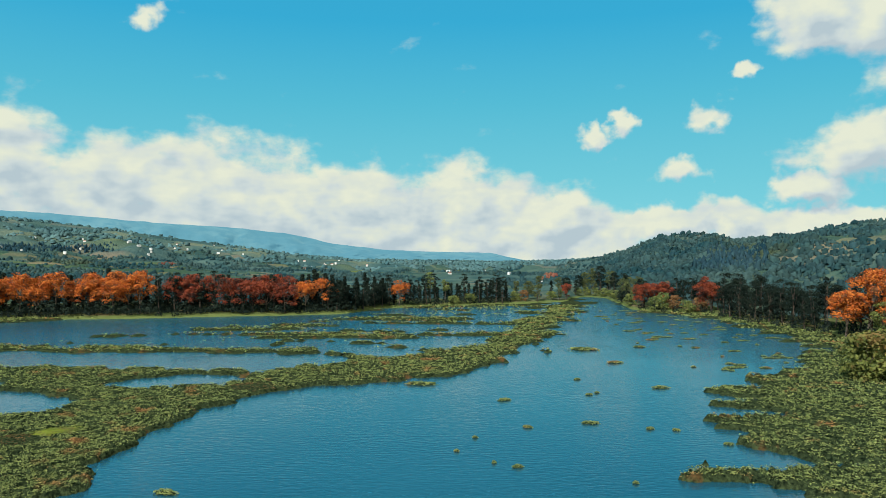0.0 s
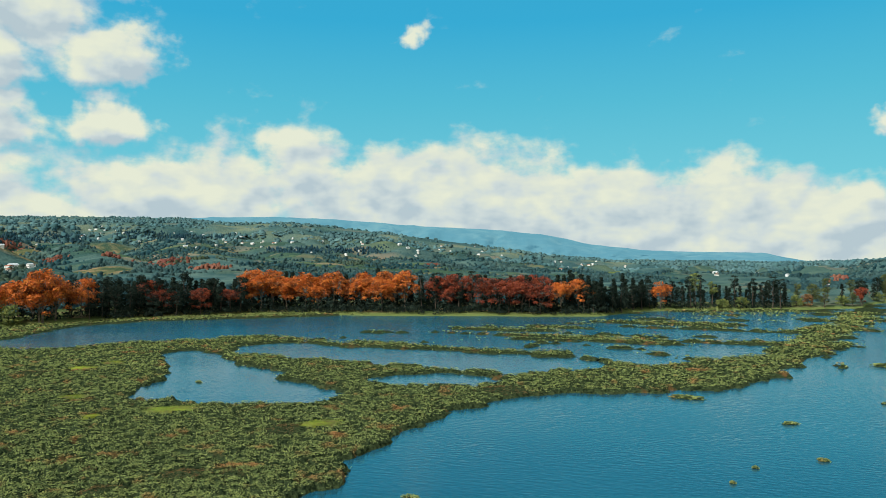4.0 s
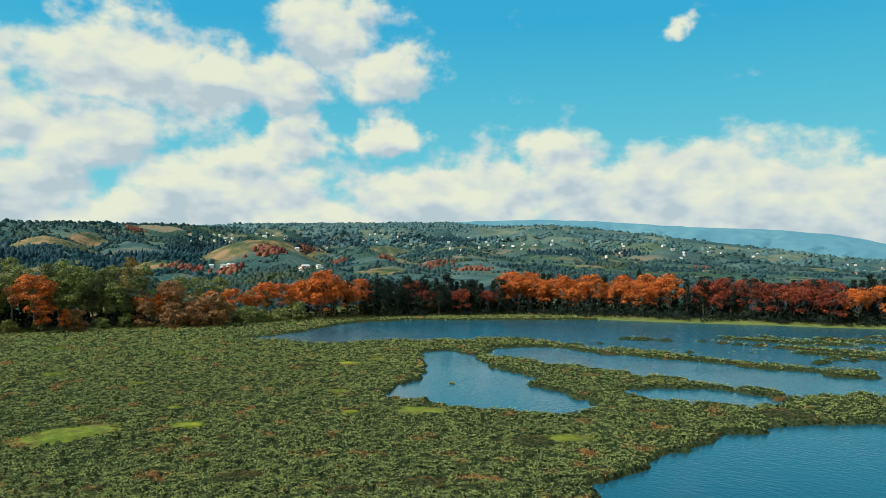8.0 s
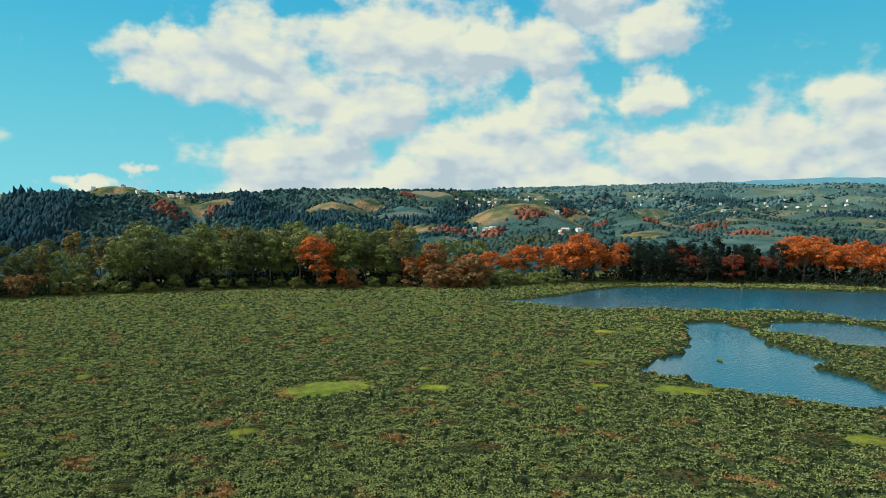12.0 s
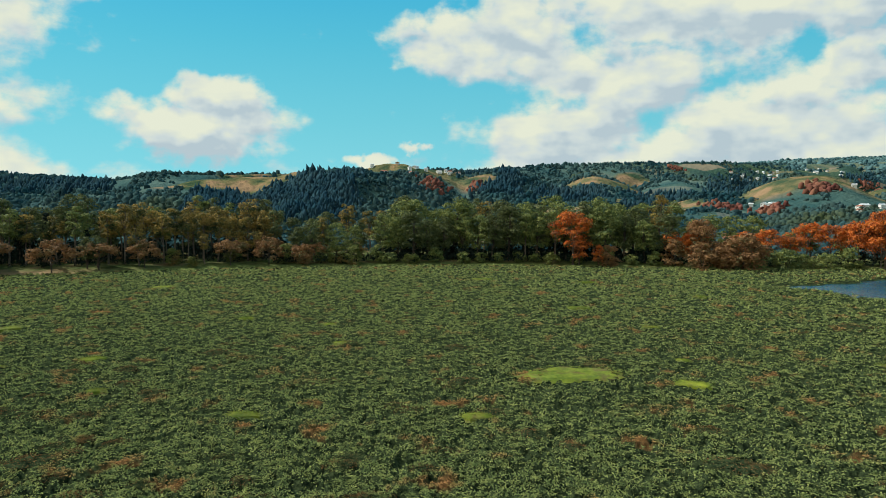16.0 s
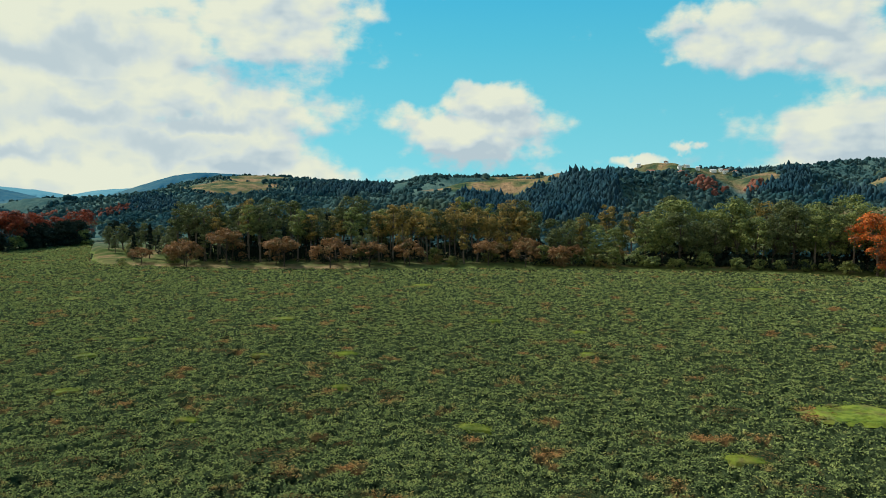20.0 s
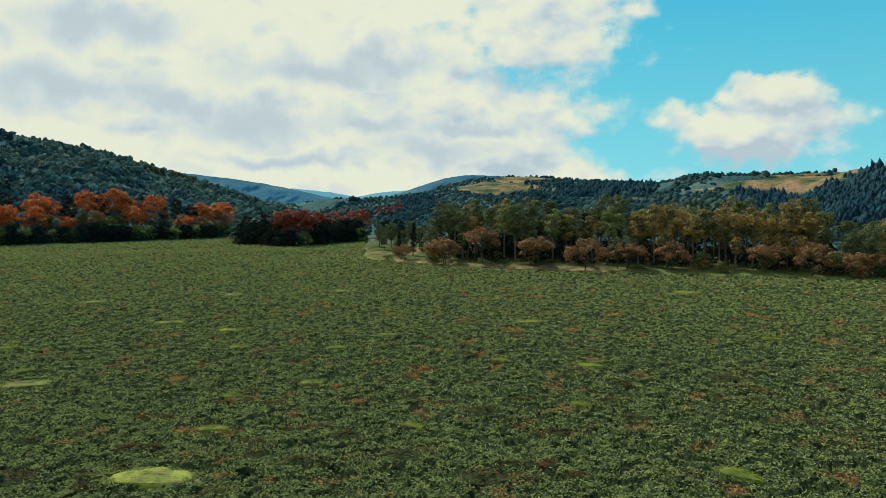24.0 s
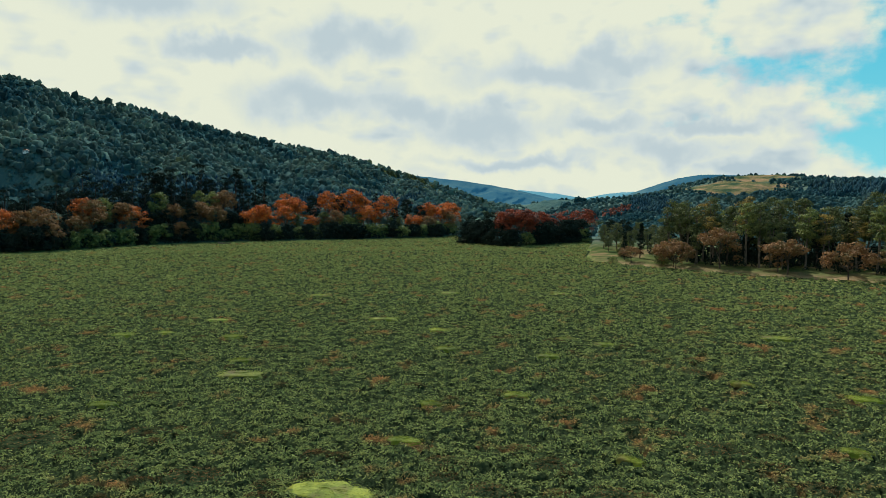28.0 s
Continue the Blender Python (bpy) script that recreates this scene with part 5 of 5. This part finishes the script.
hx, hy, hr = scatter(260000, -50, 178, 350, 1500, rng)
ok = wooded(hx, hy, hr, rng)
hx, hy, hr = hx[ok], hy[ok], hr[ok]
south = heading(hx, hy) > 132
hsize = (0.9 + 2.3 * rng.uniform(0, 1, len(hx)) ** 3) * (0.8 + hr / 3000) * np.interp(heading(hx, hy), [-20, -10, 125, 138], [1.1, 0.95, 1.0, 1.4])
keep = ~south | (rng.uniform(0, 1, len(hx)) < 0.9)
domes("hillside_woods", hx[keep & ~south], hy[keep & ~south], hsize[keep & ~south], rng, WOODS, "dense woods covering the near hill slopes, tinted blue for haze", 1.1)
domes("hillside_woods", hx[keep & south], hy[keep & south], hsize[keep & south], rng, SOUTH_WOODS, "dense green woods covering the steep hill above the lake", 1.15)

# Dark conifers on the slopes, from 87 to 99 standing in for a scarp's shade: headings, heights in degrees and how many.
CONIFERS_AND_SHADE = [(87.2, 92.0, -1.6, 1.9, 520), (92.0, 99.0, -1.8, 0.5, 620), (74.6, 78.6, 0.3, 2.1, 380), (152.5, 164.0, -1.0, 1.4, 900), (62.0, 66.0, -0.8, 0.4, 130), (121.0, 124.0, -0.8, 0.2, 160), (56.5, 60.5, 0.3, 1.4, 180), (68.0, 73.0, -0.2, 0.5, 160),
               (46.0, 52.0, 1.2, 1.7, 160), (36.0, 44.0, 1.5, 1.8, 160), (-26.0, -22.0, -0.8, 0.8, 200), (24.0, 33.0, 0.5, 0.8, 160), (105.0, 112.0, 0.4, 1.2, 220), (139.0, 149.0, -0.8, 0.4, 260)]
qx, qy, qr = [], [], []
for az0, az1, el0, el1, count in CONIFERS_AND_SHADE:
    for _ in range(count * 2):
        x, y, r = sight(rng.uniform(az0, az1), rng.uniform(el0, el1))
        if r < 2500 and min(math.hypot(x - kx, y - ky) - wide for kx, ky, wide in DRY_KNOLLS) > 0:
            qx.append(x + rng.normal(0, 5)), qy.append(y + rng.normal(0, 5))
domes("conifer_plantation", np.array(qx), np.array(qy), rng.uniform(1.4, 2.9, len(qx)), rng, PINE_WOODS, "dark conifers on the hill slopes, some standing in for shade", 1.6, 0.6)

hx, hy, hr = scatter(42000, -20, 135, 1500, 4300, rng)
ok = wooded(hx, hy, hr, rng)
hx, hy, hr = hx[ok], hy[ok], hr[ok]
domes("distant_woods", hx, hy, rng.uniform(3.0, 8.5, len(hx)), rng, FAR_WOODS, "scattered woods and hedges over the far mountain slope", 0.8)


# Flowering groves on the slopes: heading, height in degrees and half width in metres.
GROVES = [(59.3, -0.6, 26), (56.0, -0.9, 16), (53.0, 0.6, 22), (48.0, -0.1, 24), (40.5, -0.4, 40), (44.0, 0.2, 16), (81.0, 1.0, 22), (77.5, 0.8, 12), (63.0, 2.3, 16), (50.5, 0.9, 30), (37.0, -0.6, 26),
          (129.0, -0.9, 30), (125.0, -0.8, 26), (20.0, -0.5, 18), (-10.0, -1.4, 16), (141.0, -0.2, 16), (146.5, -1.0, 18)]
gx, gy = [], []
for az, el, wide in GROVES:
    x, y, r = sight(az, el)
    wide = wide * 0.6
    n = int(wide * 4.5)
    gx.append(x + rng.normal(0, wide * 0.5, n)), gy.append(y + rng.normal(0, wide * 0.5, n))
gx, gy = np.concatenate(gx), np.concatenate(gy)
domes("flowering_grove", gx, gy, rng.uniform(1.4, 3.2, len(gx)), rng, RED_WOODS, "groves of red flowering trees on the hill slopes", 1.2)

# ---- on the water ----
def tuft_mound(name, wide, deep, high, leaves, size, seed, leaf_material, bed_material):
    """A low mound of water plants: an uneven cushion under a coat of small leaves."""
    rng = np.random.default_rng(seed)
    rings, sides = 6, 36
    ragged = 0.75 + 0.5 * value_noise(np.arange(sides) * 0.45 + seed, np.zeros(sides) + seed, seed)
    ragged = (ragged + np.roll(ragged, 1)) / 2
    verts, faces = [(0, 0, high)], []
    for k in range(1, rings + 1):
        q = k / rings
        for n in range(sides):
            a = n * 2 * math.pi / sides
            verts.append((q * wide * ragged[n] * math.cos(a), q * deep * ragged[n] * math.sin(a), high * (1 - q ** 2.5) * rng.uniform(0.75, 1.15) - 0.3 * (k == rings)))
    for n in range(sides):
        m = (n + 1) % sides
        faces.append((0, 0, 1 + n, 1 + m))
        for k in range(rings - 1):
            faces.append((1 + k * sides + n, 1 + (k + 1) * sides + n, 1 + (k + 1) * sides + m, 1 + k * sides + m))
    me = bpy.data.meshes.new(name)
    me.from_pydata(verts, [], [tuple(dict.fromkeys(f)) for f in faces])
    me.materials.append(bed_material)
    a, q = rng.uniform(0, 6.283, leaves), np.sqrt(rng.uniform(0, 1.3, leaves))
    r = np.interp(a, np.arange(sides + 1) * 2 * np.pi / sides, np.r_[ragged, ragged[0]])
    c = np.stack([q * wide * r * np.cos(a), q * deep * r * np.sin(a), high * (1 - np.minimum(q, 1) ** 2.5) + rng.uniform(0.02, 0.16, leaves)], -1)
    v, f = leaf_quads(c, np.full(leaves, size), rng, 1.6, 0.45)
    return me, mesh_from("leaves", v, f, leaf_material)


def mound_set(name, label, category, group, count, args):
    """Mounds to copy from, each a cushion and its leaves."""
    return [(*tuft_mound("cushion", *args, 40 * len(name) + n, *MOUND_LOOK[name]), [None], name, label, category, group) for n in range(count)]


MOUND_LOOK = {"grass_patch": (MOSS, MOSS), "faded_patch": (BROWN_PLANT, MAT_BED), "floating_islet": (HYACINTH, MAT_BED)}


def set_mound(entry, x, y, z, turn, sx, sy, sz):
    cushion, leaves, first, name, label, category, group = entry
    m = pose(x, y, z, 0, 0, turn)
    if first[0] is None:
        root = first[0] = new(name)
        part("cushion", cushion, root)
        part("leaves", leaves, root)
        tagged(root, label, category, group)
        root.matrix_basis = m
    else:
        root = copy_thing(first[0], m)
    root.scale = (sx, sy, sz)


ISLETS = [
    (12, 144, 2.7), (25, 124, 2.8), (14, 121, 1.7), (31, 169, 1.6), (30, 150, 1.5), (32, 152, 1.2), (47, 158, 3.6), (43, 110, 1.5), (34, 120, 1.4), (38, 119, 1.2), (46, 196, 4.4), (10, 98, 1.6), (7, 100, 0.7), (5, 114, 0.9),
    (2, 106, 0.8), (24, 91, 0.8), (-33, 87, 3.0), (71, 184, 1.9), (43, 224, 8.9), (62, 231, 3.7), (-5, 162, 6.4), (53, 143, 1.4), (-109, 145, 1.8),
]
rng = np.random.default_rng(21)
grass = mound_set("grass_patch", "bright yellow-green grass patch growing on the floating mat", "grass", "grass patches on the mat", 3, (0.5, 0.5, 0.22, 1100, 0.040))
for x, y, wide in GRASS_NEAR + GRASS_FAR:
    across = math.degrees(math.atan2(y - 20, x + 20)) + 90
    set_mound(grass[rng.integers(0, 3)], LAKE[0] + 0.968 * (x - LAKE[0]), LAKE[1] + 0.968 * (y - LAKE[1]), 0.83, across + rng.normal(0, 12), wide * 0.94, wide * rng.uniform(0.36, 0.58), rng.uniform(1.0, 1.5))
faded = mound_set("faded_patch", "rusty brown patch of faded plants on the floating mat", "water plants", "faded patches on the mat", 3, (0.5, 0.5, 0.2, 420, 0.045))
for x, y, wide in FADED_NORTH + FADED_SOUTH:
    across = math.degrees(math.atan2(y - 20, x + 20)) + 90
    set_mound(faded[rng.integers(0, 3)], LAKE[0] + 0.975 * (x - LAKE[0]), LAKE[1] + 0.975 * (y - LAKE[1]), 0.58, across + rng.normal(0, 15), wide, wide * rng.uniform(0.6, 1.0), 2.0)
for _ in range(150):
    az, r = rng.uniform(62, 176), 58 * (190 / 58) ** rng.uniform(0, 1)
    p = polar(az, r)
    if mat_cover(np.array([p.x]), np.array([p.y]))[0] > 6:
        wide = rng.uniform(1.4, 4.6)
        set_mound(faded[rng.integers(0, 3)], p.x, p.y, 0.58, az + rng.normal(0, 15), wide, wide * rng.uniform(0.6, 1.0), 2.0)
islet = mound_set("floating_islet", "small islet of green floating plants on open water", "water plants", "islets on the open water", 4, (0.5, 0.5, 0.2, 130, 0.16))
for x, y, wide in ISLETS:
    set_mound(islet[rng.integers(0, 4)], x, y, 0.02, rng.uniform(-20, 20), wide, wide * rng.uniform(0.35, 0.6), 1.0 + 0.2 * wide)
placed = 0
while placed < 95:
    y = rng.uniform(180, 400)
    x = rng.uniform(10, 135)
    inside = float(mat_cover(np.array([x]), np.array([y]))[0])
    if inside > -2.5 or x < 62 + (y - 220) * 0.1:
        continue
    wide = rng.uniform(0.8, 4.2) * (0.7 + y / 500)
    set_mound(islet[rng.integers(0, 4)], x, y, 0.02, rng.uniform(-12, 12), wide, wide * rng.uniform(0.25, 0.5), 1.2)
    placed += 1

# Large bushes at the edge of the eastern mat.
for x, y, kind, leaf, size in [(98, 166, T, "shrub", 1.4), (104, 172, T, "shrub", 1.6), (103, 160, L, "shrub", 1.0), (112, 172, T, "green", 1.1), (139, 252, U, "orange", 1.0), (147, 250, U, "orange", 1.1)]:
    plant(kind, leaf, x, y, rng, size)


# Flowering trees and bushes that stand out from the western woods, by heading and distance.
for az, r, kind, leaf, size in [(68.9, 300, U, "orange", 1.0), (68.4, 297, B, "orange", 0.52), (66.9, 296, B, "orange", 0.40), (66.2, 298, T, "rusty", 1.1), (59.6, 308, U, "rusty", 0.9), (56.6, 304, T, "rusty", 1.7), (60.4, 308, B, "orange", 0.5), (58.0, 306, T, "rusty", 0.9), (89.0, 297, S, "rusty", 0.8), (86.0, 299, T, "shrub", 1.1), (48.0, 331, U, "orange", 1.1)]:
    p = polar(az, r)
    plant(kind, leaf, p.x, p.y, rng, size)


# ---- houses on the slopes ----
def box(x0, x1, y0, y1, z0, z1):
    v = [(x, y, z) for z in (z0, z1) for y in (y0, y1) for x in (x0, x1)]
    return v, [(0, 2, 3, 1), (4, 5, 7, 6), (0, 1, 5, 4), (2, 6, 7, 3), (0, 4, 6, 2), (1, 3, 7, 5)]


def mesh_plain(name, v, f, m):
    me = bpy.data.meshes.new(name)
    me.from_pydata(v, [], f)
    me.materials.append(m)
    return me


def house_meshes(w, d, h, roof, plaster=None):
    e, t = 0.5, h + w * 0.24
    roof_v = [(-w / 2 - e, -d / 2 - e, h - 0.1), (w / 2 + e, -d / 2 - e, h - 0.1), (w / 2 + e, d / 2 + e, h - 0.1), (-w / 2 - e, d / 2 + e, h - 0.1), (0, -d / 2 - e, t), (0, d / 2 + e, t)]
    roof_f = [(0, 1, 4), (2, 3, 5), (1, 2, 5, 4), (3, 0, 4, 5), (0, 3, 2, 1)]
    return mesh_plain("wall", *box(-w / 2, w / 2, -d / 2, d / 2, -2.5, h), plaster or PLASTER), mesh_plain("roof", roof_v, roof_f, roof), mesh_plain("window", *box(-0.6, 0.6, -0.06, 0.06, 0.0, 1.2), GLASS), mesh_plain("door", *box(-0.5, 0.5, -0.06, 0.06, 0.0, 2.1), HULL)


HOUSES = []
for w, d, h, roof, name in ((8, 11, 3.2, ROOF_RED, "rust-red"), (9, 13, 3.4, ROOF_GREY, "pale zinc"), (7, 8, 5.6, ROOF_GREY, "pale zinc"), (12, 24, 4.2, ROOF_GREY, "pale zinc")):
    wall, roof_me, pane, door = house_meshes(w, d, h, roof)
    root = new("house")
    part("wall", wall, root)
    part("roof", roof_me, root)
    for side in (-1, 1):
        for k in (-0.28, 0.28):
            part("window", pane, root).location = (k * w, side * (d / 2 + 0.03), 1.0)
        ob = part("window", pane, root)
        ob.matrix_basis = pose(side * (w / 2 + 0.03), d * 0.2, 1.0, 0, 0, 90)
    part("door", door, root).location = (0, d / 2 + 0.03, 0.0)
    tagged(root, f"white plastered house with {name} roof on the hill slope", "house", "houses on the slopes")
    HOUSES.append([root, False])


def set_house(kind, az, el, turn):
    x, y, r = sight(az, el)
    m = pose(x, y, float(land_height(np.array([x]), np.array([y]))[0]) + 0.2, 0, 0, turn)
    if HOUSES[kind][1]:
        copy_thing(HOUSES[kind][0], m).scale = (0.48,) * 3
    else:
        HOUSES[kind][0].matrix_basis, HOUSES[kind][1] = m @ Matrix.Scale(0.48, 4), True


# Kinds and headings of houses that stand out, then hamlets as heading, height, spread and count.
for kind, az, el in [(1, 33.6, 0.95), (1, 35.6, 1.5), (1, 31.0, 0.7), (2, 40.0, 1.9), (1, 44.0, 2.1), (1, 155.5, -1.1), (0, 167.0, 3.2), (1, 160.0, 1.6), (3, -9.6, -2.0), (1, 29.0, 1.4), (2, 26.0, 1.3)]:
    set_house(kind, az, el, az + rng.uniform(-30, 30))
for az, el, wide, tall, count in [(57, 1.6, 2.0, 0.5, 16), (53, 1.9, 2.0, 0.4, 8), (80, 2.1, 2.0, 0.25, 8), (56, -0.5, 1.2, 0.2, 5), (50, -0.6, 1.5, 0.2, 5), (45, 1.9, 4, 0.6, 10), (35, 1.4, 6, 0.7, 16), (22, 0.7, 7, 0.7, 18), (8, -0.5, 6, 0.4, 14), (-4, -1.0, 3, 0.3, 7), (42, 1.3, 7, 0.8, 12), (84, 2.2, 3, 0.3, 8)]:
    for _ in range(count):
        set_house(rng.integers(0, 3), az + rng.normal(0, wide / 2), el + rng.normal(0, tall / 2), rng.uniform(0, 180))


# ---- a dark barn behind the western shore ----
barn = tagged(new("barn"), "long dark wooden barn with rusty roof behind the shore trees", "barn")
wall, roof_me, pane, door = house_meshes(9, 19, 4.0, ROOF_RED, HULL)
part("wall", wall, barn)
part("roof", roof_me, barn)
for y in (-6, 0, 6):
    part("window", pane, barn).matrix_basis = pose(4.53, y, 1.2, 0, 0, 90)
part("door", door, barn).location = (0, 9.53, 0.0)
p = polar(57.4, 432)
barn.matrix_basis = pose(p.x, p.y, float(land_height(np.array([p.x]), np.array([p.y]))[0]) + 0.3, 0, 0, 57.4 + 90 + 8)

# ---- a moored boat by the south shore ----
def boat_mesh():
    rings, verts, faces = 9, [], []
    for k in range(rings):
        s = k / (rings - 1)
        w = 0.85 * math.sin(math.pi * min(1, 0.18 + 0.82 * s) ** 0.9) ** 0.6 if s < 1 else 0.5
        y = -3 + 6 * s
        lift = 0.35 * (1 - s) ** 3
        verts += [(-w, y, 0.75 + lift), (-w * 0.7, y, 0.1 + lift), (w * 0.7, y, 0.1 + lift), (w, y, 0.75 + lift), (w * 0.85, y, 0.75 + lift), (w * 0.6, y, 0.25 + lift), (-w * 0.6, y, 0.25 + lift), (-w * 0.85, y, 0.75 + lift)]
    for k in range(rings - 1):
        for n in range(8):
            m = (n + 1) % 8
            faces.append((8 * k + n, 8 * k + m, 8 * (k + 1) + m, 8 * (k + 1) + n))
    faces += [tuple(range(7, -1, -1)), tuple(range(8 * (rings - 1), 8 * rings))]
    return mesh_plain("hull", verts, faces, HULL)


boat = tagged(new("boat"), "dark weathered wooden boat moored among water plants", "boat")
part("hull", boat_mesh(), boat)
for y in (-1.2, 0.4, 1.8):
    part("thwart", mesh_plain("thwart", *box(-0.7, 0.7, y - 0.14, y + 0.14, 0.52, 0.58), HULL), boat)
part("canopy", mesh_plain("canopy", *box(-0.9, 0.9, -1.4, 1.6, 1.95, 2.02), BARK), boat, "dark canvas canopy")
for x in (-0.75, 0.75):
    for y in (-1.2, 1.4):
        part("post", mesh_plain("post", *box(x - 0.04, x + 0.04, y - 0.04, y + 0.04, 0.6, 1.96), BARK), boat)
boat.matrix_basis = pose(-232, -401, 0.75, 0, 0, 70)
boat.scale = (1.3, 1.3, 1.3)
